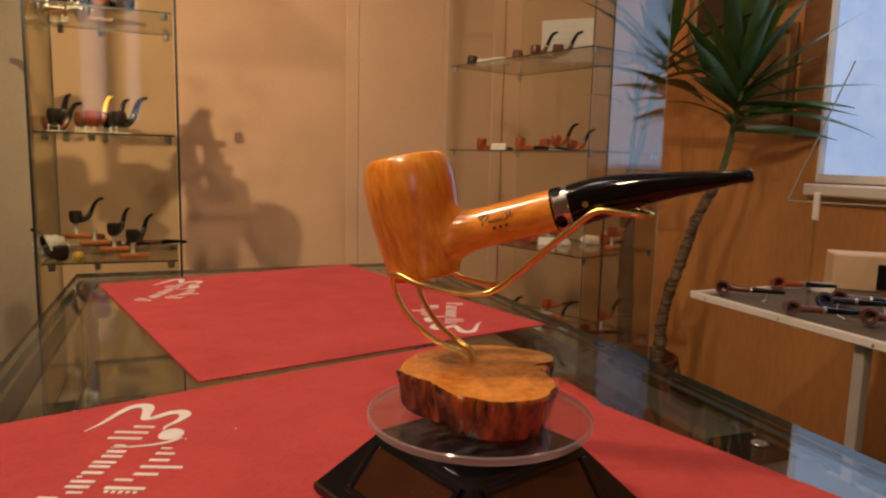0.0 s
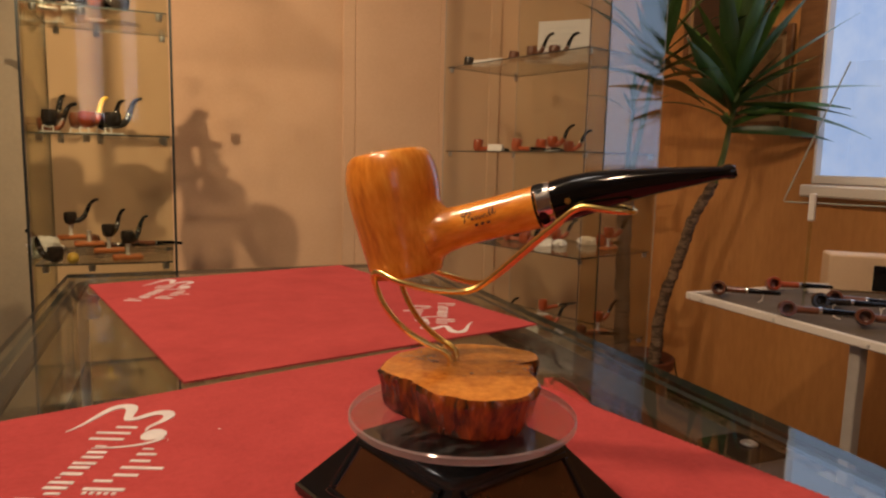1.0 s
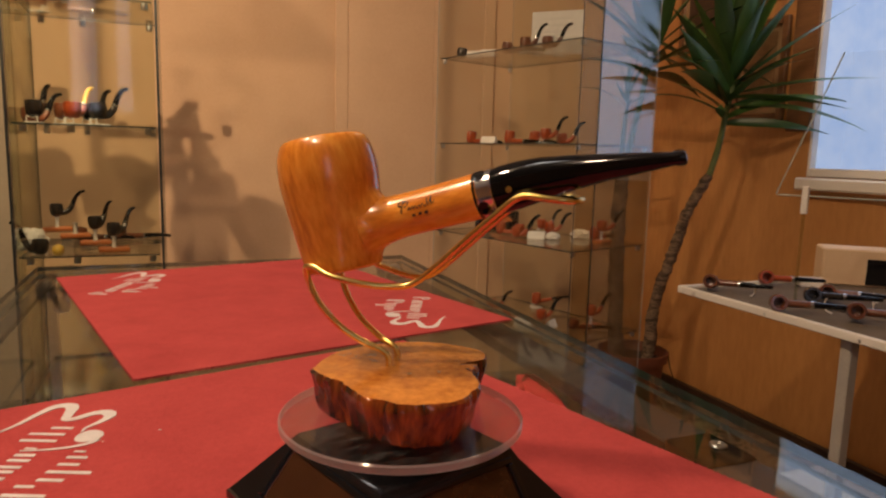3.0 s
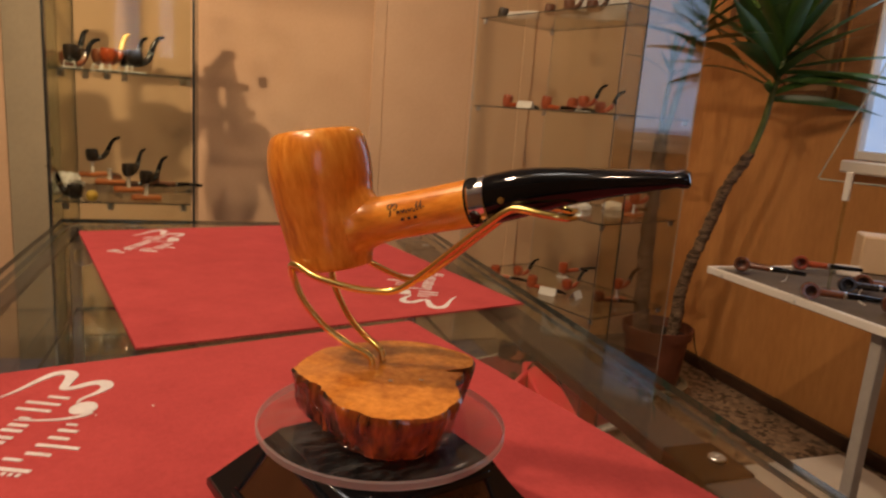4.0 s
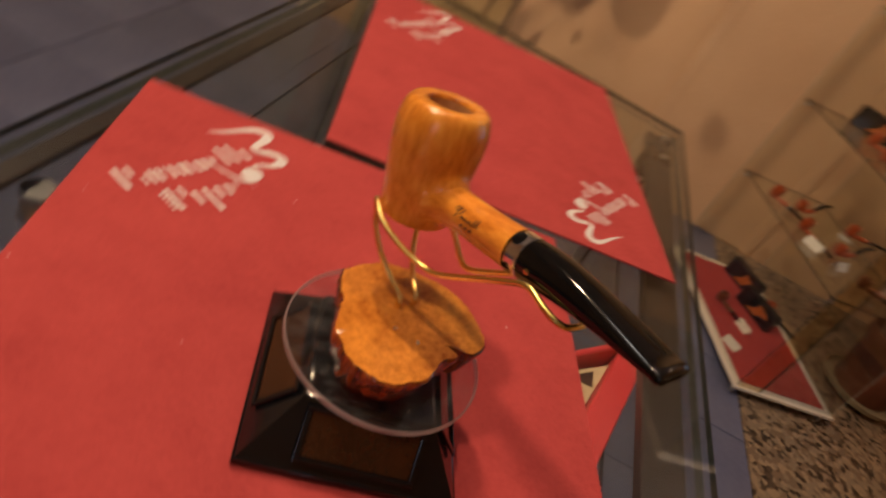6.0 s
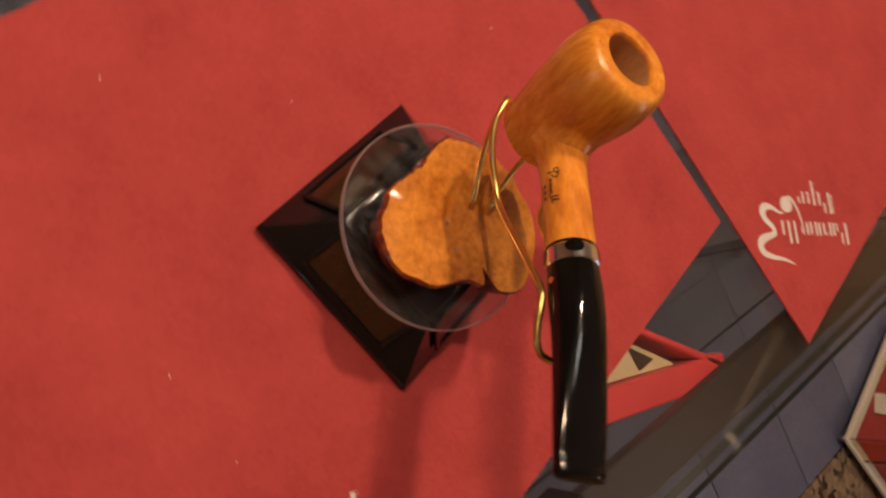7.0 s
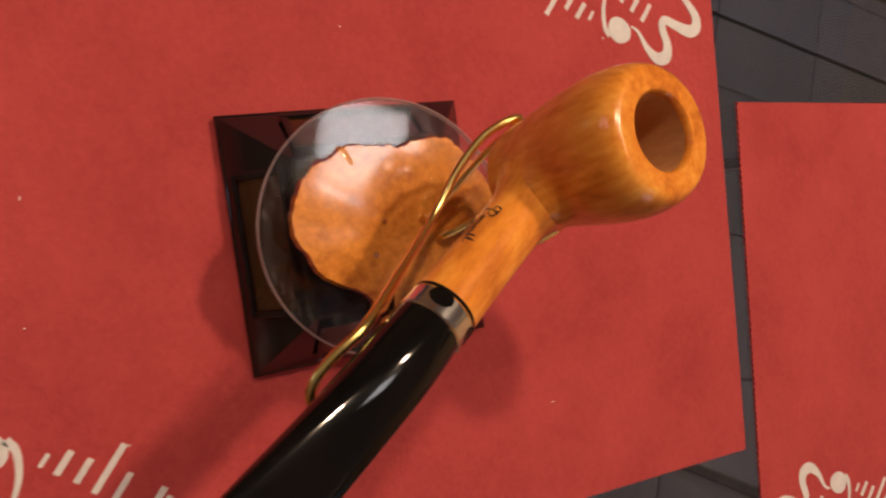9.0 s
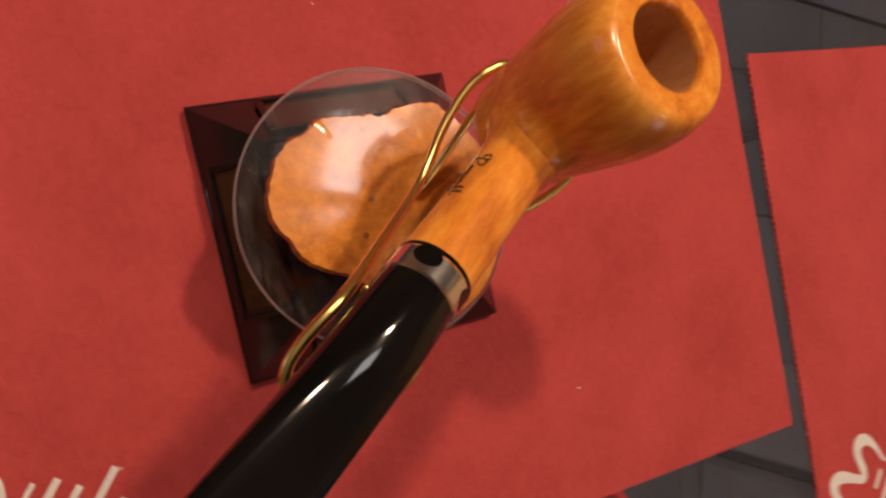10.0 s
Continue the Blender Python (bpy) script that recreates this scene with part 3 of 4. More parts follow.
def logo(parent, frame_of):
    """The white printed mark: a winding stroke, a round blob and two lines of letter-sized bars."""
    def put(pts):
        return [frame_of(s, h) for s, h in pts]
    z0, z1 = MAT_TOP - .0002, MAT_TOP + .0003
    line = [(.0762, .0318), (.0867, .0284), (.1006, .0263), (.1095, .0236), (.1126, .0187), (.1097, .0143), (.1012, .0115), (.0946, .0094), (.0957, .0051), (.1027, -.0003), (.1045, -.0060), (.1003, -.0097), (.0927, -.0090), (.0850, -.0058), (.0800, -.0062)]
    wid = [.0005, .0020, .0034, .0050, .0062, .0062, .0048, .0042, .0042, .0048, .0066, .0056, .0032, .0018, .0010]
    fine = [(p.x, p.y) for p in smooth_line([(a, b, 0) for a, b in line], 6)]
    ws = [w.x for w in smooth_line([(a, 0, 0) for a in wid], 6)]
    part("printed_stroke", ribbon(put(fine), ws, z0, z1), M["print"], parent, "white winding printed stroke")
    blob = [(.0755 + .0068 * math.cos(a * .2513) * (1 + .10 * math.sin(a * .2513)), -.0122 + .0060 * math.sin(a * .2513)) for a in range(25)]
    part("printed_blob", prism(put(blob), z0, z1), M["print"], parent, "white printed blob")
    hook = [(.0725, -.0178), (.0680, -.0160), (.0632, -.0098), (.0603, -.0020), (.0590, .0045), (.0582, .0100)]
    hf = [(p.x, p.y) for p in smooth_line([(a, b, 0) for a, b in hook], 5)]
    part("printed_stroke", ribbon(put(hf), [.0030 - .0024 * i / (len(hf) - 1) for i in range(len(hf))], z0, z1), M["print"], parent)

    def bar(s0, h0, s1, h1):
        part("printed_bar", prism(put([(s0, h0), (s1, h0), (s1, h1), (s0, h1)]), z0, z1), M["print"], parent)
    # two lines of plain upright bars, one or two for each letter, and a row of tiny ones
    for s0, s1, lo, hi in ((.0020, .0046, 0, .0165), (.0088, .0108, .0080, .0160), (.0140, .0157, .0004, .0068), (.0185, .0208, 0, .0100), (.0232, .0255, 0, .0103), (.0280, .0292, .0078, .0100),
                           (.0312, .0336, .0006, .0098), (.0372, .0396, .0006, .0098), (.0415, .0438, 0, .0103), (.0478, .0501, 0, .0094), (.0528, .0552, .0008, .0096), (.0600, .0616, .0042, .0092),
                           (.0680, .0703, 0, .0165), (.0752, .0775, 0, .0165), (.0826, .0849, 0, .0103)):
        bar(s0, lo, s1, hi)
    for s0, s1, lo, hi in ((.0182, .0206, -.0236, -.0066), (.0256, .0276, -.0152, -.0074), (.0312, .0334, -.0236, -.0130), (.0382, .0405, -.0315, -.0128), (.0452, .0474, -.0228, -.0138), (.0520, .0543, -.0226, -.0138), (.0582, .0597, -.0190, -.0140)):
        bar(s0, lo, s1, hi)
    for k in range(5):
        bar(.0150, -.0216 + k * .0030, .0172, -.0200 + k * .0030)


def mat(name, cx, cy, angle, label, wide, deep, twin_x, twin_y):
    ob = thing(name, label, "mat", pose(cx, cy, 0, 0, 0, angle), group="red mats on the counter")
    cloth = bmesh.new()
    prism(pinked(wide, deep), TOP + .0004, MAT_TOP, cloth)
    cloth_ob = part("cloth", cloth, M["suede"], ob)
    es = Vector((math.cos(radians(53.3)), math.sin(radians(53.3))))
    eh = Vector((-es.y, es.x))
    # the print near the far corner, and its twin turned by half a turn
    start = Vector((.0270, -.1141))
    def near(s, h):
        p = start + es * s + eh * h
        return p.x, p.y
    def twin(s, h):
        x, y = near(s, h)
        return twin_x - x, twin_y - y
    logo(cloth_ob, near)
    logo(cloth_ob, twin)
    return ob


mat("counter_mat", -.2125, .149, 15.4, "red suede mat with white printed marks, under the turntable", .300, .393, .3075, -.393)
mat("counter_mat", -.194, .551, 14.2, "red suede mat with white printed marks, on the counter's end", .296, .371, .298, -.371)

lint = bmesh.new()
rl = random.Random(5)
for i in range(16):
    x, y = rl.uniform(-.17, .12), rl.uniform(-.15, .12)
    if math.hypot(x, y) > .075:
        a = rl.uniform(0, 6.3)
        ln = rl.uniform(.0006, .0016)
        tube([(x, y, MAT_TOP + .0002), (x + ln * math.cos(a), y + ln * math.sin(a), MAT_TOP + .0004)], .00022, 5, lint)
solid("lint", lint, M["paper"], "tiny white lint specks on the red mat", "lint", kind="stuff")

# ---- the turntable ----
tt = thing("turntable", "square black glossy display turntable with a clear round plate", "turntable", pose(0, 0, MAT_TOP, 0, 0, 18))
HB, HT, ZL, ZT = .0485, .0275, .0050, .0298
bd = bmesh.new()
rings = []
for h, z in ((HB - .0008, 0), (HB, .0012), (HB, ZL - .0008), (HB - .0010, ZL), (HT + .001, ZT - .0012), (HT - .001, ZT)):
    rings.append([bd.verts.new((x, y, z)) for x, y in ((-h, -h), (h, -h), (h, h), (-h, h))])
for a, b in zip(rings, rings[1:]):
    for i in range(4):
        bd.faces.new((a[i], a[(i + 1) % 4], b[(i + 1) % 4], b[i]))
bd.faces.new(rings[-1])
bd.faces.new(list(reversed(rings[0])))
bmesh.ops.bevel(bd, geom=[e for e in bd.edges if e.calc_face_angle(0) > .35], offset=.0012, segments=4, affect="EDGES", profile=0.5)
body = part("body", bd, M["black_plastic"], tt)
for f in body.data.polygons:
    f.use_smooth = f.area < .00015
# a dark solar cell in a raised frame on each sloping side
slope = math.atan2(ZT - ZL, HB - HT)
mid = Vector((0, -(HB + HT) / 2, (ZL + ZT) / 2))
for k in range(4):
    m = Matrix.Rotation(radians(90 * k), 4, "Z") @ Matrix.Translation(mid) @ Matrix.Rotation(slope, 4, "X")
    for nm, dims in (("cell_frame", (-.0262, -.0118, .0003, .0262, -.0094, .0019)), ("cell_frame", (-.0262, .0094, .0003, .0262, .0118, .0019)), ("cell_frame", (-.0262, -.0094, .0003, -.0236, .0094, .0019)), ("cell_frame", (.0236, -.0094, .0003, .0262, .0094, .0019))):
        f = box(*dims, .0005, seg=2)
        f.transform(m)
        part(nm, f, M["black_plastic"], tt)
    f = box(-.0235, -.0093, .0002, .0235, .0093, .0007)
    f.transform(m)
    part("solar_cell", f, M["solar"], tt, "dark brown solar cell")
part("hub", lathe([(.008, ZT), (.008, ZT + .0074), (0, ZT + .0074)], 24), M["black_plastic"], tt, smooth=True)
DZ = .0374
RD = .0450
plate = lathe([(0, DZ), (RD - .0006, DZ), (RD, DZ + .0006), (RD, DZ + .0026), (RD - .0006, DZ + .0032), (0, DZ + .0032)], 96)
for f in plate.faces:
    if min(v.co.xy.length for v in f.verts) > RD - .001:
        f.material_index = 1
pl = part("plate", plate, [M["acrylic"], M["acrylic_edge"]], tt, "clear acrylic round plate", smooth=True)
pl.visible_shadow = False

# ---- the pipe rest and the pipe, turned together ----
HEAD = -39.8
PZ = MAT_TOP + DZ + .0032
rest = thing("pipe_rest", "polished burl slice with bark edge and bent brass wire", "pipe rest", pose(0, 0, PZ, 0, 0, HEAD))
LIFT = .0060
ST = .9522 + LIFT - PZ


def slab_radius(a):
    """The uneven outline of the burl slice."""
    c, s = math.cos(a), math.sin(a)
    r = .0319 + .0008 * c + .0022 * s - .0015 * math.cos(2 * a) - .0022 * math.sin(2 * a) - .0026 * math.cos(3 * a) - .0017 * math.sin(3 * a) - .0005 * math.sin(5 * a)
    rough = .5 + .5 * math.cos(a - 4.3)
    r += (.0005 + .0016 * rough) * noise.noise(Vector((c * 4.5, s * 4.5, 7.7)))
    r += (.0002 + .0005 * rough) * noise.noise(Vector((c * 15, s * 15, 1.2)))
    d = (a - .66 + math.pi) % (2 * math.pi) - math.pi
    r += .0034 * math.exp(-((d - .30) / .22) ** 2) - .0022 * math.exp(-((d + .34) / .28) ** 2)
    return 1.045 * r - .0095 * math.exp(-(d / .05) ** 2)


NS = 220
sb = bmesh.new()
levels = []
for j, (k, zf) in enumerate(((.865, 0.0), (.905, .10), (.930, .28), (.955, .46), (.985, .64), (1.005, .82), (1.0, .94), (.978, 1.0))):
    ring = []
    for i in range(NS):
        a = 2 * math.pi * i / NS
        rough = .35 + .65 * (.5 + .5 * math.cos(a - 4.5))
        w = .0020 * rough * noise.noise(Vector((math.cos(a) * 5, math.sin(a) * 5, zf * 2.5))) + .0008 * rough * rough * noise.noise(Vector((math.cos(a) * 22, math.sin(a) * 22, zf * 9)))
        r = slab_radius(a) * k + (w if 0 < j < 7 else w * .4)
        ring.append(sb.verts.new((r * math.cos(a), r * math.sin(a), zf * ST)))
    levels.append(ring)
for a, b in zip(levels, levels[1:]):
    for i in range(NS):
        sb.faces.new((a[i], a[(i + 1) % NS], b[(i + 1) % NS], b[i]))
prev = levels[-1]
for k in (.8, .5, .2):
    ring = [sb.verts.new((v.co.x * k, v.co.y * k, ST + .0004 * noise.noise(Vector((v.co.x * 90 * k, v.co.y * 90 * k, 1))))) for v in levels[-1]]
    for i in range(NS):
        f = sb.faces.new((prev[i], prev[(i + 1) % NS], ring[(i + 1) % NS], ring[i]))
        f.material_index = 1
    prev = ring
f = sb.faces.new(prev)
f.material_index = 1
sb.faces.new(list(reversed(levels[0])))
part("burl_slice", sb, [M["slab_side"], M["slab_top"]], rest, "varnished burl slice with dark rough bark edge", smooth=True)
Y0 = .0055
side = [(-.006, .0042, .946), (-.006, .0042, .9548), (-.0085, .0044, .9578), (-.0155, .0060, .9608), (-.0240, .0085, .9664), (-.0312, .0112, .9750), (-.0348, .0128, .9835),
        (-.0348, .0148, .9888), (-.0305, .0168, .9897), (-.023, .0176, .9872), (-.012, .0150, .9848), (-.002, .0110, .9840), (.0045, .0092, .9852), (.0120, .0090, .9908),
        (.0260, .0094, 1.0040), (.0365, .0096, 1.0135), (.0405, .0098, 1.0168), (.0445, .0098, 1.0183), (.0520, .0096, 1.0176), (.0580, .0082, 1.0172), (.0608, .0045, 1.0170)]
loop = [(x, Y0 + y, z + LIFT - PZ) for x, y, z in side] + [(x, Y0 - y, z + LIFT - PZ) for x, y, z in reversed(side)]
part("wire_holder", tube(smooth_line(loop, 5), .00125, 12), M["brass"], rest, "bent brass wire", smooth=True)
for x, y in ((0.0051, -0.0061), (0.0142, 0.0001)):
    part("screw_mark", lathe([(0, ST + .0002), (.0008, ST + .0002), (.0008, ST + .0007), (0, ST + .0007)], 10, m=Matrix.Translation((x, y, 0))), M["silver"], rest)

# smoking pipe: bowl bottom at its origin, stem along x
pm = Matrix.Rotation(radians(HEAD), 4, "Z") @ pose(-.0262, Y0, .9868 + LIFT, 0, -16.5, 0)
pipe = thing("smoking_pipe", "polished orange briar smoking pipe with black stem on brass wire", "smoking pipe", pm)
AX = .0142
outer = [(.0128, 0), (.0141, .0006), (.0149, .0022), (.0158, .009), (.0172, .0195), (.0183, .029), (.0188, .0352), (.0186, .0408), (.0177, .0455), (.0164, .0485), (.0150, .0499), (.0136, .0502)]
fine = [(p.x, p.z) for p in smooth_line([(r, 0, z) for r, z in outer], 6)]
bowl = lathe([(0, 0)] + fine + [(.0100, .0500), (.0095, .0495), (.0093, .0482), (.0093, .020), (.0078, .014), (.0045, .0105), (0, .0095)], 128)
for f in bowl.faces:
    if max(v.co.xy.length for v in f.verts) < .00945 and f.calc_center_median().z > .004:
        f.material_index = 1
bowl.transform(Matrix.Rotation(radians(5), 4, "Y"))
# the wood swells into the shank in a smooth fillet
for v in bowl.verts:
    if v.co.x > .004:
        d = math.hypot(v.co.y, v.co.z - AX)
        k = min(1.0, max(0.0, 1 - (d - .0078) / .0062))
        v.co.x += .0042 * k * k
part("bowl", bowl, [M["briar"], M["chamber"]], pipe, "tall orange briar bowl", smooth=True)
lie = Matrix.Translation((0, 0, AX)) @ Matrix.Rotation(radians(90), 4, "Y")
shank = part("shank", lathe([(0, .006), (.0118, .0150), (.0108, .0163), (.0099, .0180), (.0092, .0200), (.0086, .0226), (.0082, .0260), (.0080, .0295), (.0079, .0330), (.0080, .0450), (.0082, .0594), (0, .0594)], 64, m=lie), M["briar_shank"], pipe, smooth=True)
band = part("band", lathe([(0, .0594), (.0080, .0594), (.00845, .0598), (.00845, .0648), (.0080, .0652), (0, .0652)], 48, m=lie), M["silver"], pipe, "silver band with black inlays", smooth=True)
for k in range(4):
    a = radians(90 * k + 35)
    bm = bmesh.new()
    pts = []
    for i in range(14):
        q = 2 * math.pi * i / 14
        pts.append((.0597 + .0014 + .0022 * math.cos(q), .36 * math.sin(q)))
    rims = [[bm.verts.new((max(.0593, x), r * math.cos(a + t), AX + r * math.sin(a + t))) for x, t in pts] for r in (.0083, .00862)]
    bm.faces.new(list(reversed(rims[1])))
    bm.faces.new(rims[0])
    for i in range(14):
        bm.faces.new((rims[0][i], rims[0][(i + 1) % 14], rims[1][(i + 1) % 14], rims[1][i]))
    part("inlay", bm, M["ebonite"], band)
part("collar", lathe([(0, .0584), (.0083, .0584), (.0084, .0586), (.0084, .0593), (0, .0593)], 48, m=lie), M["ebonite"], pipe, smooth=True)
# stem with a flattened, flaring bit
st = bmesh.new()
secs = [(.0652, .0081, .0081, .0), (.0685, .0083, .0083, .0001), (.0745, .0084, .0081, .0003), (.0825, .0083, .0073, .0003), (.0925, .0083, .0060, -.0003), (.1025, .0085, .0047, -.0013), (.1125, .0087, .0037, -.0026), (.1210, .0087, .0027, -.0037), (.1240, .0086, .0023, -.0041), (.1250, .0086, .0027, -.0042), (.1268, .0086, .0028, -.0044), (.1277, .0081, .0021, -.0045), (.1279, .0068, .0012, -.0045)]
prev, rings = None, []
for x, w, h, dz in secs:
    ring = []
    p = 2.0 + 1.2 * min(1, max(0, (x - .07) / .05))
    for i in range(40):
        q = 2 * math.pi * i / 40
        c, s = math.cos(q), math.sin(q)
        ring.append(st.verts.new((x, w * math.copysign(abs(c) ** (2 / p), c), AX + dz + h * math.copysign(abs(s) ** (2 / p), s))))
    rings.append(ring)
for a, b in zip(rings, rings[1:]):
    for i in range(40):
        st.faces.new((a[i], a[(i + 1) % 40], b[(i + 1) % 40], b[i]))
st.faces.new(rings[-1])
st.faces.new(list(reversed(rings[0])))
stem = part("stem", st, M["ebonite"], pipe, "glossy black stem with a flat bit", smooth=True)
part("dot", lathe([(0, 0), (.0011, 0), (.0011, .0004), (0, .0005)], 16, m=Matrix.Translation((.0712, -.0083, AX - .0005)) @ Matrix.Rotation(radians(90), 4, "X")), M["brass"], stem, "small brass dot")
# dark stamp on the shank: letter-sized bars and three small marks
def stamp(x0, x1, up0, up1):
    """A curved sliver on the shank's near side; up: degrees above the level."""
    bm = bmesh.new()
    r = .00805
    vs = []
    for dr in (.0, .00018):
        for x, u in ((x0, up0), (x1, up0), (x1, up1), (x0, up1)):
            a = radians(u)
            vs.append(bm.verts.new((x, -(r + dr) * math.cos(a), AX + (r + dr) * math.sin(a))))
    for q in ((0, 1, 2, 3), (7, 6, 5, 4), (0, 4, 5, 1), (1, 5, 6, 2), (2, 6, 7, 3), (3, 7, 4, 0)):
        bm.faces.new([vs[i] for i in q])
    part("stamp_bar", bm, M["ink"], shank)
def flourish(points, width):
    """A thin inked stroke laid round the shank; points: along, degrees above the level."""
    line = smooth_line([(x, radians(u) * .00805, 0) for x, u in points], 5)
    bm = ribbon([(p.x, p.y) for p in line], [width * (.55 + .45 * math.sin(i * .9)) + .00008 for i in range(len(line))], 0, .00016)
    for v in bm.verts:
        a, r = v.co.y / .00805, .00803 + v.co.z
        v.co = Vector((v.co.x, -r * math.cos(a), AX + r * math.sin(a)))
    part("stamp_flourish", bm, M["ink"], shank)
flourish([(.0312, 5), (.0318, 22), (.0322, 36), (.0308, 34), (.0304, 26), (.0314, 24), (.0330, 34), (.0340, 32), (.0338, 22), (.0326, 18)], .00042)
flourish([(.0340, 8), (.0346, 17), (.0350, 9), (.0357, 16), (.0362, 8), (.0370, 17), (.0376, 8), (.0384, 16), (.0389, 8), (.0398, 17), (.0404, 8), (.0412, 16), (.0418, 30), (.0416, 10), (.0426, 18), (.0433, 33), (.0430, 12), (.0442, 16)], .00034)
for i in range(3):
    stamp(.0352 + i * .0024, .0364 + i * .0024, -10, -3)

# ---- small pipes, built once each and copied ----
def small_pipe(bowl_mat, label, bent=False, tall=False, stem_mat="ebonite"):
    ob = thing("tobacco_pipe", label, "pipe", pose(0, 0, -5), group="pipes on display")
    H = .046 if tall else .038
    prof = [(0, 0), (.010, .001), (.0155, .006), (.0185, .018), (.0185, H - .008), (.0165, H), (.0115, H), (.0105, H - .003), (.010, .014), (0, .011)]
    part("bowl", lathe(prof, 20), M[bowl_mat], ob, smooth=True)
    if bent:
        ln = [(.012, 0, .010), (.025, 0, .013), (.037, 0, .023), (.045, 0, .040), (.053, 0, .058), (.064, 0, .071), (.078, 0, .075)]
    else:
        ln = [(.012, 0, .012), (.030, 0, .014), (.050, 0, .017), (.075, 0, .021), (.100, 0, .025), (.125, 0, .027), (.140, 0, .027)]
    pts = smooth_line(ln, 3)
    k = int(len(pts) * .45)
    part("shank", tube(pts[:k + 1], [.0085 - .001 * i / k for i in range(k + 1)], 10), M[bowl_mat], ob, smooth=True)
    n = len(pts) - k
    part("stem", tube(pts[k:], [.0072 - .0034 * i / n for i in range(n)], 10), M[stem_mat], ob, smooth=True)
    part("band", tube([pts[k] - (pts[k] - pts[k - 1]) * .35, pts[k] + (pts[k] - pts[k - 1]) * .35], .0084, 12), M["silver"], ob, smooth=True)
    return ob


KINDS = {
    "black": small_pipe("black_pipe", "small bent black tobacco pipe on a display shelf", bent=True),
    "blacks": small_pipe("black_pipe", "small straight black tobacco pipe on a display shelf"),
    "red": small_pipe("red_pipe", "small straight red-brown briar pipe on a display shelf", tall=True),
    "redb": small_pipe("red_pipe", "small bent red-brown briar pipe on a display shelf", bent=True),
    "brown": small_pipe("brown_pipe", "small straight dark brown briar pipe on a display shelf"),
    "amber": small_pipe("red_pipe", "small bent chestnut pipe with a yellow amber stem", bent=True, stem_mat="yellow"),
    "brownb": small_pipe("brown_pipe", "small bent dark brown briar pipe on a display shelf", bent=True),
}


def stand_proto():
    ob = thing("pipe_holder", "small milky plastic pipe holder on a display shelf", "pipe holder", pose(0, 0, -5), group="pipe holders")
    part("foot", box(-.022, -.016, 0, .022, .016, .004, .001), M["clear_plastic"], ob)
    part("cradle", tube(smooth_line([(-.014, -.012, .004), (-.014, -.011, .016), (-.006, 0, .013), (-.014, .011, .016), (-.014, .012, .004)], 4), .0016, 6), M["clear_plastic"], ob, smooth=True)
    return ob


def block_proto():
    ob = thing("pipe_block", "small orange wooden block carrying a pipe", "block", pose(0, 0, -5), group="pipe blocks")
    part("block", box(-.036, -.022, 0, .036, .022, .011, .003), M["orange_block"], ob)
    part("post", lathe([(0, .011), (.006, .011), (.0045, .018), (.0045, .034), (.008, .040), (0, .0402)], 12), M["clear_plastic"], ob, smooth=True)
    return ob


def bag_proto():
    ob = thing("paper_card", "small folded white card on a display shelf", "card", pose(0, 0, -5), group="white cards")
    bm = bmesh.new()
    for s in (-1, 1):
        a = [bm.verts.new(v) for v in ((-.03, s * .014, 0), (.03, s * .014, 0), (.03, s * .001, .026), (-.03, s * .001, .026))]
        bm.faces.new(a)
        b = [bm.verts.new(v.co + Vector((0, -s * .0012, 0))) for v in a]
        bm.faces.new(list(reversed(b)))
    part("fold", bm, M["paper"], ob)
    return ob


HOLDER, BLOCK, CARD = stand_proto(), block_proto(), bag_proto()
PROTOS = list(KINDS.values()) + [HOLDER, BLOCK, CARD]


def put_pipe(kind, x, y, z, turn, on=None, frame_m=Matrix(), size=0.82):
    """A pipe on the shelf, or on a holder or block."""
    lift = 0.0
    if on == "holder":
        copy_thing(HOLDER, frame_m @ pose(x, y, z, 0, 0, turn))
        lift = .0142
    elif on == "block":
        copy_thing(BLOCK, frame_m @ pose(x, y, z, 0, 0, 8))
        lift = .0402
    lean = 0 if on else (9 if kind in ("red", "blacks", "brown") else 0)
    copy_thing(KINDS[kind], frame_m @ pose(x, y, z + lift + (.0 if not lean else .001), 0, lean, turn) @ Matrix.Scale(size, 4))


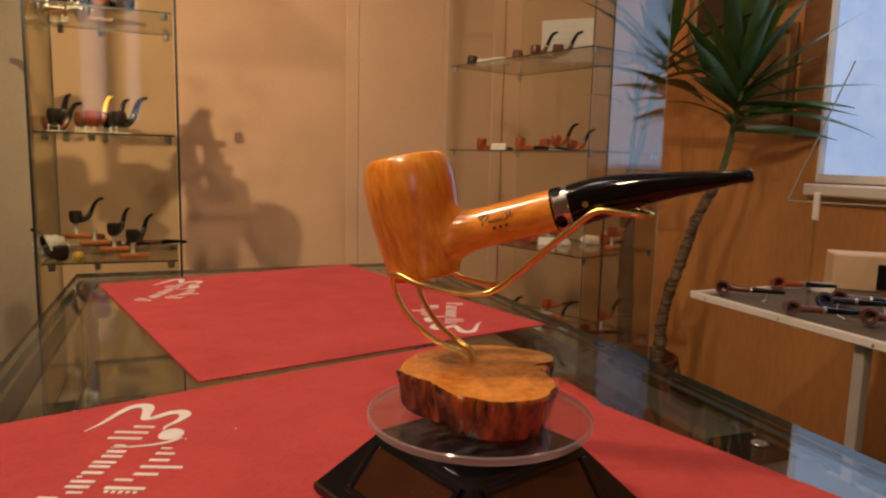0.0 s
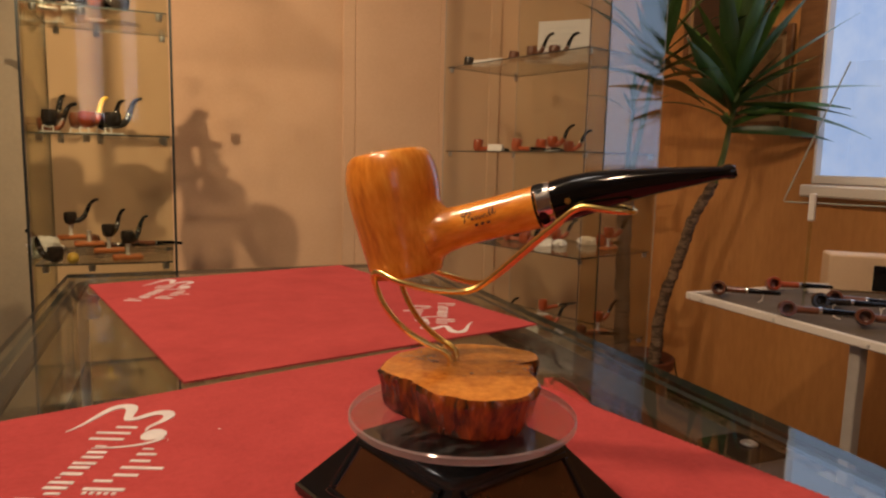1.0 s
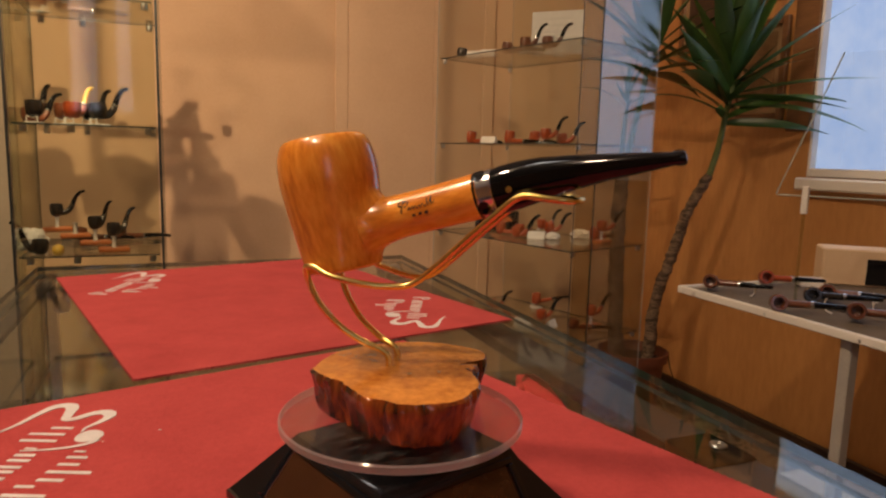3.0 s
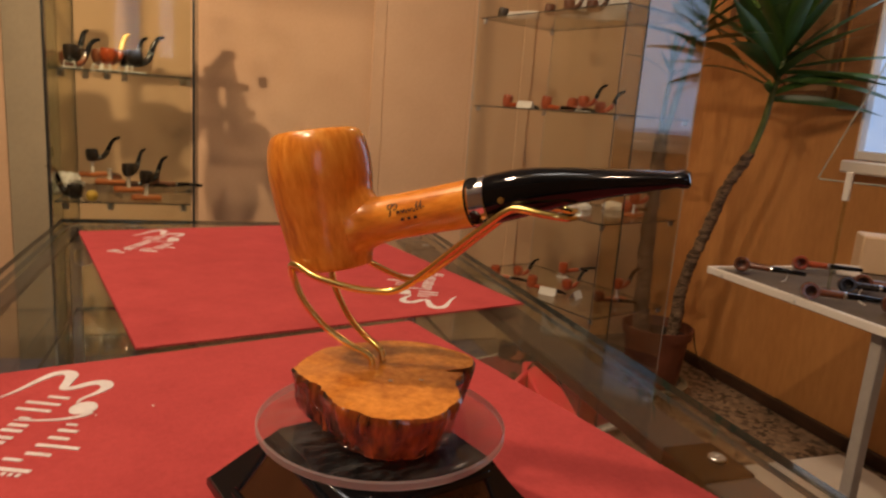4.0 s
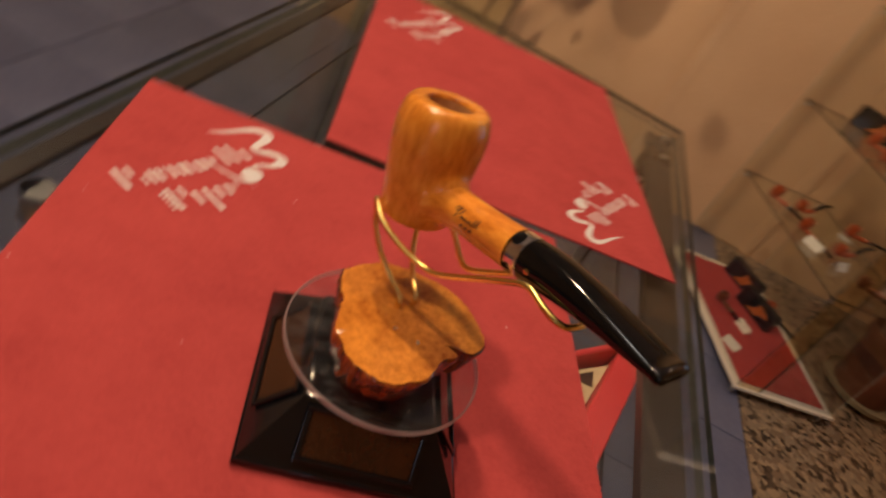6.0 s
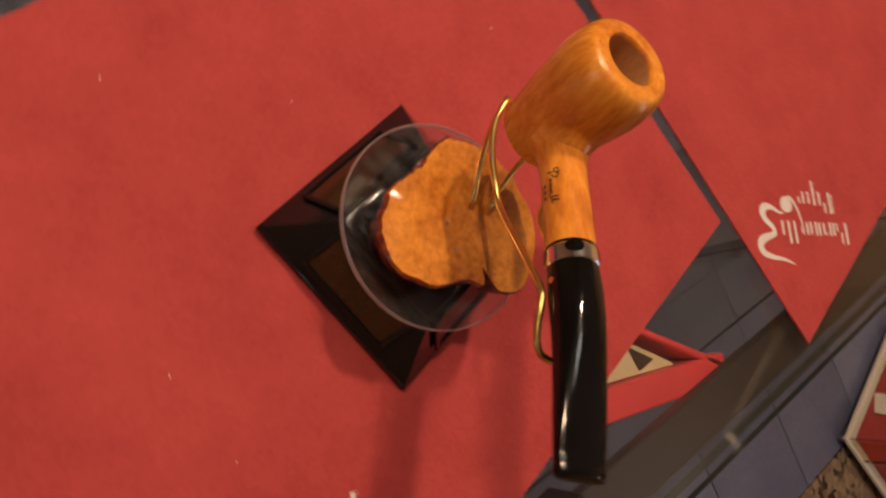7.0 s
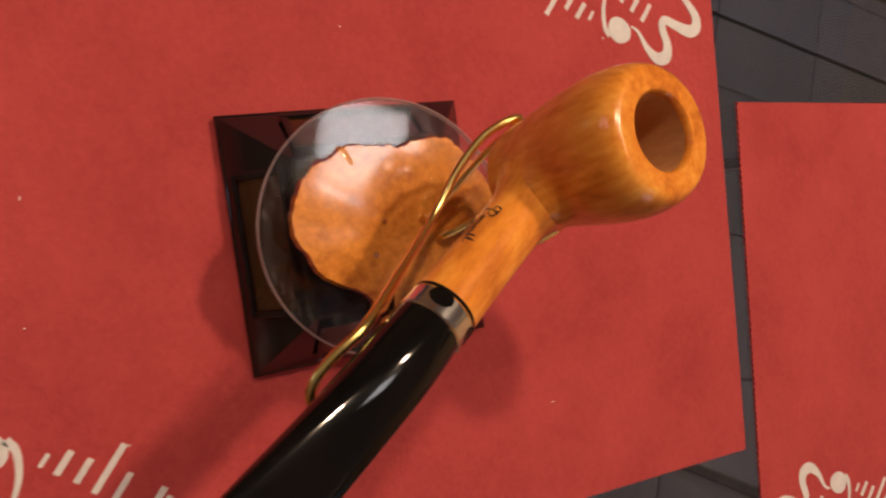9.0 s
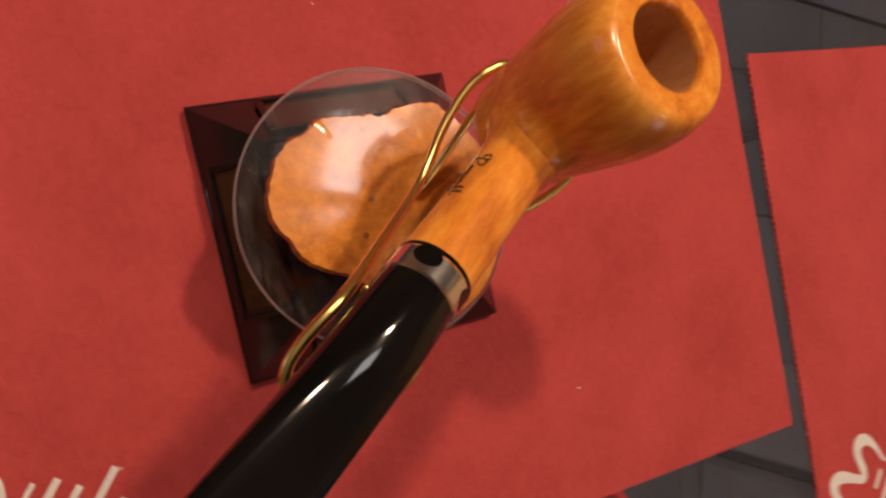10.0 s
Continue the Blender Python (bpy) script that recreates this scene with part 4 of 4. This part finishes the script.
# ---- tall glass cabinet at the back ----
def glass_cabinet(name, label, m, w, d, top, shelves, clips, bottom=0.10, open_base=False):
    dark = ((0, 0), (w, 0)) if not open_base else ((0, 0),)
    ob = thing(name, label, "cabinet", m)
    for x in (0, w):
        for y in (0, d):
            r = (.0012 if open_base else .0024) if (x, y) in dark else .0008
            part("post", box(x - r, y - r, bottom, x + r, y + r, top), M["glass_edge" if (x, y) in dark else "pale_edge"], ob, "dark edge strip of the glass" if (x, y) in dark else "pale edge strip of the glass").visible_shadow = (x, y) in dark
    for args in ((.006, -.003, bottom, w - .006, .003, top), (-.003, .006, bottom, .003, d - .006, top), (w - .003, .006, bottom, w + .003, d - .006, top)):
        if not open_base:
            sheet("glass_panel", *args, ob)
        elif args[0] > .0 and args[1] < 0:
            sheet("glass_panel", .006, *args[1:3], .0845, *args[4:], ob, "shelf_glass", "shelf_glass")
            sheet("glass_door", .0885, *args[1:], ob, "door_glass", "shelf_glass")
        else:
            sheet("glass_panel", *args, ob, "side_glass", "shelf_glass")
    if open_base:
        for x in (.012, w - .012):
            for y in (.012, d - .012):
                part("leg", box(x - .006, y - .006, -m.translation.z, x + .006, y + .006, bottom, .001), M["steel"], ob)
    else:
        part("base", box(-.006, -.006, -m.translation.z, w + .006, d + .006, bottom, .003), M["bronze"], ob)
    part("cap", box(-.01, -.01, top, w + .01, d + .01, top + .04, .003), M["white"], ob)
    for z in shelves:
        shelf = sheet("glass_shelf", .008, .008, z - .004, w - .008, d - .008, z, ob, "shelf_glass")
        shelf.visible_shadow = z > 1.65
        for x in clips:
            for y in (.016, d - .016):
                part("shelf_clip", lathe([(0, z - .020), (.007, z - .020), (.008, z - .016), (.008, z - .0048), (0, z - .0045)], 12, m=Matrix.Translation((x, y, 0))), M["steel"], shelf, smooth=True)
    return ob


T1 = pose(-.437, 1.60, -.009)
glass_cabinet("glass_cabinet", "tall glass display cabinet with three shelves of dark pipes", T1, .325, .36, 1.95, (.777, 1.094, 1.392, 1.70), (.03, .13, .30))
for x, y, kind, turn, on in ((.022, .16, "brownb", 40, None), (.050, .05, "black", 75, "holder"), (.096, .15, "brown", 75, "holder"), (.128, .07, "amber", 62, "holder"), (.160, .135, "black", 60, "holder"), (.186, .055, "black", 40, "holder")):
    put_pipe(kind, x, y, 1.094, turn, on, T1, 1.08)
for x, y, kind, turn, on in ((.046, .050, "black", 150, None), (.10, .30, "brown", 0, None), (.20, .31, "brown", 10, None)):
    put_pipe(kind, x, y, .777, turn, on, T1, 1.0)
# a flight of orange plates on clear risers
for x, y, h, kind, turn in ((.208, .070, 0, "black", 48), (.160, .125, .012, "black", 60), (.108, .180, .024, None, 0), (.058, .235, .036, "black", 12)):
    if h:
        rs = solid("display_riser", box(-.034, -.021, .0002, .034, .021, h - .0004, .001), M["acrylic"], "low clear acrylic riser under an orange plate", "riser", group="display risers", m=T1 @ pose(x, y, .777, 0, 0, 8))
        rs.visible_shadow = False
    if kind:
        put_pipe(kind, x, y, .777 + h, turn, "block", T1, 0.90)
    else:
        copy_thing(BLOCK, T1 @ pose(x, y, .777 + h, 0, 0, 8))
for x, y, kind, turn, on in ((.05, .10, "blacks", 8, "holder"), (.112, .09, "black", 30, "holder"), (.160, .040, "brownb", 90, None), (.214, .048, "black", 120, None), (.192, .095, "black", 90, None), (.035, .30, "brownb", 160, "holder"), (.09, .27, "brown", 0, None)):
    put_pipe(kind, x, y, 1.392, turn, on, T1, 1.12)
for x, y, kind, turn, on in ((.05, .12, "black", 15, "block"), (.13, .10, "black", 0, "block"), (.10, .24, "black", 20, "block")):
    put_pipe(kind, x, y, 1.70, turn, on, T1)
def crumple(seed, rx, ry, rz):
    """A loosely crumpled wad: a dome pushed in and out in sharp folds."""
    bm = bmesh.new()
    bmesh.ops.create_icosphere(bm, subdivisions=4, radius=1.0)
    for v in bm.verts:
        p = v.co.normalized()
        k = 1 + .55 * abs(noise.noise(p * 2.1 + Vector((seed, 0, 0)))) - .30 * abs(noise.noise(p * 4.7 + Vector((0, seed, 0))))
        v.co = Vector((p.x * k * rx, p.y * k * ry, max(0.0, (p.z * k + .75)) * rz))
    return bm


solid("white_wad", crumple(3.0, .036, .028, .030), M["paper"], "crumpled white tissue on a glass shelf", "tissue", m=T1 @ pose(.012, .140, .777), smooth=True)
solid("amber_ball", lathe([(0, 0), (.008, .001), (.013, .008), (.014, .014), (.011, .022), (.005, .026), (0, .0265)], 18), M["yellow"], "small round yellow amber piece on a glass shelf", "ornament", m=T1 @ pose(.088, .025, .777), smooth=True)

cl = thing("clip_lamp", "small steel clip lamp on a glass cabinet shelf", "lamp", group="clip lamps")
part("arm", tube(smooth_line([(-.30, 1.628, 1.7005), (-.30, 1.53, 1.76), (-.30, 1.42, 1.93), (-.30, 1.285, 1.91)], 5), .004, 8), M["steel"], cl, smooth=True)
part("clip", box(-.315, 1.612, 1.6912, -.285, 1.645, 1.703, .002), M["steel"], cl)
m = Matrix.Translation((-.30, 1.295, 1.87)) @ Matrix.Rotation(radians(50), 4, "X")
part("shade", lathe([(.010, .035), (.020, .025), (.026, -.006), (.0245, -.006), (.0185, .023), (.0095, .033)], 20, m=m), M["steel"], cl, smooth=True)
copy_thing(cl, pose(-.046, .09, -.308))

# ---- wide glass cabinet, turned a little ----
T2 = pose(1.06, 1.548, 0, 0, 0, 17)
ZA, ZB, ZD, ZE = 1.395, 1.080, .745, .440
glass_cabinet("glass_cabinet", "deep glass display cabinet with shelves of red-brown pipes", T2, .385, .70, 2.13, (ZE, ZD, ZB, ZA, 1.72), (.022, .363), bottom=.030, open_base=True)
c2 = bpy.data.objects["glass_cabinet.001"]
part("door_edge", box(.0850, -.0068, .04, .0880, -.0036, 2.12), M["glass_edge"], c2, "dark edge of the glass door")
part("hinge_strip", box(.002, -.0060, .04, .0845, -.0040, 2.12), M["strip"], c2, "greyish clear hinge strip").visible_shadow = False


def row2(z, items, size=1.0):
    for x, y, kind, turn, on in items:
        put_pipe(kind, x, y, z, turn, on, T2, size)


row2(ZA, ((.075, .655, "blacks", -60, None), (.10, .435, "brown", -70, None), (.13, .37, "brownb", -72, "holder"), (.11, .245, "brownb", -60, None), (.26, .33, "redb", -50, "holder")), 1.05)
row2(ZB, ((.10, .615, "red", -75, None), (.10, .405, "red", -80, None), (.17, .345, "red", -105, None), (.11, .235, "redb", -72, "holder"), (.17, .215, "redb", -60, None), (.30, .48, "red", -70, None)))
row2(ZD, ((.14, .475, "red", -68, None), (.20, .430, "redb", -60, None), (.315, .425, "redb", -30, "holder"), (.12, .365, "redb", -62, None), (.245, .320, "redb", -50, "holder"), (.275, .105, "redb", -45, "block"), (.31, .165, "red", 5, None)))
row2(ZE, ((.055, .545, "red", -60, None), (.165, .530, "redb", -50, None), (.09, .375, "red", -70, None), (.20, .300, "redb", -20, None), (.33, .450, "red", -25, "holder"), (.275, .130, "redb", -20, "block"), (.19, .140, "brown", -35, None)))
for x, y, z, a in ((.09, .595, ZA, -70), (.10, .530, ZA, -62), (.10, .510, ZB, -70), (.155, .300, ZD, -55), (.085, .280, ZE, -60), (.150, .205, ZE, 20), (.045, .180, .0461, -60), (.15, .30, .0461, -75)):
    copy_thing(CARD, T2 @ pose(x, y, z, 0, 0, a))
for k, (x, y, size) in enumerate(((.205, .265, 1.0), (.335, .245, 1.25))):
    wad = crumple(7.0 + 2 * k, .030 * size, .022 * size, .013 * size)
    solid("white_wad", wad, M["paper"], "crumpled white tissue among red-brown pipes", "tissue", m=T2 @ pose(x, y, ZD, 0, 0, 30 + 70 * k), smooth=True)
card = thing("info_card", "upright white printed card at the back of a glass shelf", "card", T2 @ pose(.23, .315, ZA, 0, 0, -61))
part("sheet", box(-.092, -.001, 0, .092, .001, .150), M["paper"], card)
for i in range(5):
    part("text_bar", box(-.070, -.0018, .122 - i * .022, .046 + .022 * (i % 2), -.0012, .126 - i * .022), M["clear_plastic"], card)
for x, y, z, a in ((.235, .595, ZD, -38), (.262, .585, .0461, -72), (.245, .410, .0461, -70)):
    gb = thing("gift_box", "black and orange presentation box with a pipe print", "box", T2 @ pose(x, y, z, 0, 0, a), group="presentation boxes")
    part("carton", box(-.086, -.018, 0, .086, .018, .074, .002), M["black_plastic"], gb)
    outline = [(-.034 + .040 * t + .012 * math.sin(3.1 * t), .014 + .046 * t) for t in (0, .25, .5, .75, 1)] + [(.050, .050), (.062, .036), (.030, .030), (.018, .014)]
    bm = prism(outline, .0002, .0012)
    bm.transform(Matrix.Translation((0, -.018, 0)) @ Matrix.Rotation(radians(90), 4, "X"))
    part("print", bm, M["orange_block"], gb)
deck = thing("red_tray", "red cloth on a white tray at the bottom of the cabinet", "tray", T2 @ pose(0, 0, .0302))
part("board", box(-.012, -.012, 0, .397, .712, .0118, .002), M["white"], deck, "white board")
part("cloth", box(.020, .018, .0119, .365, .680, .0158, .001), M["suede"], deck, "dark red cloth")
row2(.0461, ((.33, .47, "red", -60, None), (.10, .43, "brown", -70, None)))

# ---- the potted plant ----
plant = thing("potted_plant", "tall potted dracaena with bare trunks and sword-shaped leaves", "plant", pose(1.63, 1.95, 0))
part("saucer", lathe([(0, .022), (.115, .022), (.140, .026), (.148, .046), (.142, .046), (.134, .031), (0, .031)], 40), M["olive"], plant, "dull beige saucer", smooth=True)
part("foot", lathe([(0, 0), (.085, 0), (.092, .004), (.092, .0215), (0, .0215)], 28), M["dark_wood"], plant, "dark plant roller")
part("pot", lathe([(0, .032), (.098, .032), (.104, .040), (.124, .232), (.136, .236), (.139, .272), (.133, .275), (.128, .245), (.119, .228), (.116, .222)], 48), M["terracotta"], plant, "terracotta-coloured round pot", smooth=True)
part("soil", lathe([(0, .240), (.06, .243), (.120, .236)], 32), M["soil"], plant, smooth=True)
t1 = smooth_line([(.036, -.045, .232), (.039, -.055, .36), (.041, -.060, .45), (.052, -.080, .556), (.068, -.100, .646), (.080, -.122, .735), (.087, -.150, .832), (.108, -.178, .912), (.133, -.204, .985)], 9)
t1b = smooth_line([(.131, -.202, .975), (.147, -.218, 1.068), (.147, -.232, 1.128), (.147, -.245, 1.200), (.147, -.258, 1.260), (.150, -.270, 1.330)], 6)
t2 = smooth_line([(-.085, -.010, .232), (-.105, -.020, .36), (-.125, -.030, .60), (-.132, -.030, .85), (-.128, -.030, 1.03)], 8)
t3 = smooth_line([(-.120, -.030, 1.00), (-.088, -.035, 1.16), (-.064, -.046, 1.32), (-.052, -.056, 1.48)], 6)
t4 = smooth_line([(-.133, -.030, 1.00), (-.140, -.040, 1.12), (-.138, -.050, 1.22)], 5)
for line, r in ((t1, .022), (t1b, .011), (t2, .030), (t3, .011), (t4, .009)):
    n = len(line)
    bm = tube(line, [r * (1.12 - .35 * i / n) for i in range(n)], 14)
    for v in bm.verts:
        p = min(line, key=lambda q: (q - v.co).length)
        k = 1 + .34 * noise.noise(Vector((v.co.x * 22, v.co.y * 22, v.co.z * 60))) + .16 * noise.noise(v.co * 140)
        v.co = p + (v.co - p) * (k if r > .015 else 1)
    part("trunk", bm, M["bark" if r > .015 else "green_stem"], plant, "bare ragged grey-brown trunk" if r > .015 else "slender green stem", smooth=True)


def leaf_mesh(length, droop, width):
    bm = bmesh.new()
    n, rows = 9, []
    for i in range(n + 1):
        s = i / n
        w = width * (math.sin(math.pi * min(1, .12 + .88 * s)) ** .7) * (1 - s ** 3) + .0012
        x = length * s * (1 - .18 * droop * s * s)
        z = length * (-droop * .55 * s ** 2.2)
        rows.append([bm.verts.new((x, -w, z + .25 * w)), bm.verts.new((x, 0, z - .1 * w)), bm.verts.new((x, w, z + .25 * w))])
    for a, b in zip(rows, rows[1:]):
        for k in range(2):
            bm.faces.new((a[k], a[k + 1], b[k + 1], b[k]))
    me = bpy.data.meshes.new("leaf")
    bm.to_mesh(me)
    bm.free()
    me.materials.append(M["leaf"])
    me.polygons.foreach_set("use_smooth", [True] * len(me.polygons))
    return me


LEAVES = [leaf_mesh(l, d, w) for l, d, w in ((.68, .42, .036), (.74, .70, .035), (.62, .22, .039), (.68, .95, .030), (.60, .10, .042))]
SHAPE = ((.68, .42), (.74, .70), (.62, .22), (.68, .95), (.60, .10))


def leaf_to(base, tip, k, roll=0.0):
    """One leaf from its place on the stem to where its tip hangs, both in the room."""
    base, tip = Vector(base), Vector(tip)
    way = tip - base
    length, droop = SHAPE[k]
    ax, az = length * (1 - .18 * droop), -length * droop * .55
    el = math.atan2(way.z, way.xy.length) - math.atan2(az, ax)
    m = Matrix.Translation(base - plant.location) @ Matrix.Rotation(math.atan2(way.y, way.x), 4, "Z") @ Matrix.Rotation(-el, 4, "Y") @ Matrix.Rotation(radians(roll), 4, "X") @ Matrix.Scale(way.length / math.hypot(ax, az), 4)
    share("leaf", LEAVES[k], plant, m)


def on_stem(f):
    """A point on the green stem of the large crown, from its lowest leaf to its tip."""
    return Vector((1.777, 1.718, 1.165)).lerp(Vector((1.781, 1.682, 1.36)), f)


# long leaves over the window and towards the wall
for f, tip, k, roll in ((.55, (1.965, 1.275, 1.305), 2, 10), (.50, (1.945, 1.335, 1.208), 2, -15), (.35, (1.965, 1.305, 1.137), 0, 20), (.05, (1.92, 1.425, 1.046), 1, 70),
                        (.12, (1.90, 1.320, 1.140), 3, 60), (.70, (1.950, 1.365, 1.545), 4, 15), (.80, (1.90, 1.500, 1.640), 4, -20), (.85, (1.95, 1.590, 1.740), 2, 10),
                        (.60, (1.93, 1.480, 1.420), 2, 40), (.30, (1.94, 1.560, 1.260), 0, 50), (.45, (1.975, 1.680, 1.470), 4, 0),
                        # upright in the middle
                        (.90, (1.82, 1.520, 1.800), 4, 30), (.95, (1.74, 1.560, 1.860), 4, -25), (.90, (1.80, 1.680, 1.930), 4, 80), (1.0, (1.86, 1.640, 1.880), 2, 0), (.80, (1.84, 1.500, 1.700), 4, 60),
                        (.85, (1.70, 1.480, 1.760), 2, 15), (.75, (1.80, 1.440, 1.600), 4, 10), (.95, (1.90, 1.760, 1.840), 4, 40),
                        # towards the cabinet
                        (.60, (1.40, 1.600, 1.520), 2, 15), (.70, (1.48, 1.600, 1.600), 4, -15), (.45, (1.310, 1.490, 1.285), 0, 25), (.25, (1.47, 1.590, 1.285), 2, -30), (.50, (1.365, 1.545, 1.430), 2, 40),
                        (.80, (1.56, 1.600, 1.740), 4, 35), (.15, (1.54, 1.560, 1.170), 1, 40), (.35, (1.42, 1.480, 1.340), 0, -40), (.70, (1.62, 1.420, 1.560), 2, 20), (.40, (1.66, 1.300, 1.340), 0, 10),
                        # behind
                        (.40, (1.72, 2.200, 1.480), 0, 20), (.60, (1.56, 2.080, 1.560), 2, -10), (.75, (1.88, 2.100, 1.640), 4, 10), (.20, (1.62, 2.060, 1.260), 1, 0)):
    leaf_to(on_stem(f), tip, k, roll)
rng = random.Random(11)
for (hx, hy, hz), count, size in (((-.052, -.056, 1.440), 30, .74), ((-.138, -.05, 1.22), 9, .36)):
    for i in range(count):
        f = i / count
        az = i * 137.5 + rng.uniform(-16, 16)
        el = 84 - 74 * f + rng.uniform(-10, 10)
        s = size * rng.uniform(.70, 1.06)
        # leaves beside the cabinet stay shorter
        reach = -math.cos(radians(az - 17)) * math.cos(radians(el)) * .62 * s
        room = .20 if hz > 1.3 else .10
        if reach > room:
            s *= max(.25, room / reach)
        m = pose(hx, hy, hz - .20 * f * size + .05, 0, 0, az) @ pose(0, 0, 0, rng.uniform(-35, 35), -el, 0) @ Matrix.Scale(s, 4)
        share("leaf", LEAVES[rng.choice((0, 2, 4)) if f < .6 else rng.choice((0, 1, 2))], plant, m)

cable = bmesh.new()
tube(smooth_line([(1.768, 1.902, .262), (1.792, 1.915, .20), (1.83, 1.925, .13), (1.88, 1.94, .07), (1.94, 1.95, .03), (1.975, 1.96, .004)], 5), .003, 8, bm=cable)
solid("cable", cable, M["dark_wood"], "thin dark cable hanging from the plant pot to the floor", "cable", smooth=True)

# ---- low display table by the window ----
TB = pose(-.056, -.099, 0)
table = thing("display_table", "low display table with a white edge and a grey cloth top", "table", TB)
part("tabletop", box(1.172, .20, .7005, 2.06, 1.205, .712, .002), M["grey_board"], table)
part("edge_strip", box(1.160, .20, .704, 1.1715, 1.205, .722, .002), M["white"], table, "white edge strip")
part("edge_strip", box(1.160, 1.2055, .704, 2.06, 1.217, .722, .002), M["white"], table)
part("cloth", box(1.178, .21, .7125, 2.055, 1.20, .716, .001), M["grey_cloth"], table, "grey cloth")
# the legs' grey carries the shade they stand in
for x, y in ((1.20, .767), (2.04, .74), (1.20, .25), (2.04, .25), (2.04, 1.16)):
    part("leg", box(x - .012, y - .012, 0, x + .012, y + .012, .7000, .002), M["shaded_leg"], table, "pale leg with its shade put into a grey colour")
for x, y, kind, turn in ((1.232, 1.176, "brown", -50), (1.420, 1.190, "red", -36), (1.190, .940, "brown", -38), (1.412, .998, "brown", -46), (1.345, .985, "blacks", -40), (1.29, .83, "brown", -48), (1.52, .90, "brown", -42), (1.44, .76, "brownb", -40)):
    copy_thing(KINDS[kind], TB @ pose(x, y, .7162 + .0186, 78, 0, turn))
for x, y, a in ((1.53, 1.14, -24),):
    copy_thing(CARD, TB @ pose(x, y, .716, 0, 0, a))
for k, (x, y, a) in enumerate(((1.275, 1.085, 30), (1.30, .90, 60), (1.47, .92, 40), (1.38, .84, 75))):
    hook = thing("wire_stand", "tiny bent white wire pipe stand on the display table", "pipe stand", TB @ pose(x, y, .7162, 0, 0, a), group="wire stands")
    part("wire", tube(smooth_line([(-.02, 0, .0015), (.012, 0, .0015), (.020, 0, .012), (.018, 0, .024), (.010, 0, .027)], 4), .0014, 6), M["white"], hook, smooth=True)
for y in (.28, .50, .72, .94, 1.16):
    part("screw", lathe([(0, 0), (.0035, 0), (.003, .0012), (0, .0014)], 10, m=Matrix.Translation((1.1597, y, .711)) @ Matrix.Rotation(radians(-90), 4, "Y")), M["steel"], table)
cb = thing("carton", "pale cream carton standing on the display table", "box", pose(1.535, 1.060, .7165, 0, 0, -40))
part("body", box(0, 0, 0, .40, .10, .098, .004), M["cream"], cb)
part("dark_panel", box(.105, -.0035, .006, .30, -.0003, .074, .001), M["black_plastic"], cb, "black panel")
# leaning clear acrylic sign on white feet
sg = thing("acrylic_stand", "tilted clear acrylic sheet on a white foot", "sign stand", TB @ pose(1.325, .955, .716, 0, 0, -62))
face = [(-.10, .250), (.36, .250), (.36, .560), (.01, .560)]
pane = prism([(x, z) for x, z in face], -.002, .002)
pane.transform(Matrix.Rotation(radians(90), 4, "X"))
ob = part("sheet", pane, M["sign_sheet"], sg)
ob.visible_shadow = False
for a, b in (((-.10, .248), (.36, .248)), ((-.1025, .2505), (.0075, .5605))):
    part("sheet_edge", tube([(a[0], 0, a[1]), (b[0], 0, b[1])], .0018, 6), M["pale_edge"], sg)
part("clip", box(-.048, -.006, .207, -.034, .006, .270, .002), M["white"], sg, "white clip")
for x in (-.041, .30):
    ob = part("rod", box(x - .003, -.003, .0041, x + .003, .003, .247), M["glass"], sg)
    ob.visible_shadow = False
part("foot_plate", box(-.06, -.03, 0, .33, .03, .004, .001), M["acrylic"], sg)
solid("white_board", box(1.43, .88, .002, 1.90, 1.285, .040, .004), M["white"], "flat white board lying on the terrazzo floor", "board")

# floor tiles
tb = box(-.163, -.163, 0, .163, .163, .0062, .0015)
tile_mesh = bpy.data.meshes.new("tile")
tb.to_mesh(tile_mesh)
tb.free()
tile_mesh.materials.append(M["tile"])
for i in range(11):
    for j in range(16):
        share("tile", tile_mesh, TILED, pose(1.0996 - .166 - .33 * i, -2.44 + .33 * j, -.0062))

for proto in PROTOS:
    for o in (*proto.children_recursive, proto):
        bpy.data.objects.remove(o)
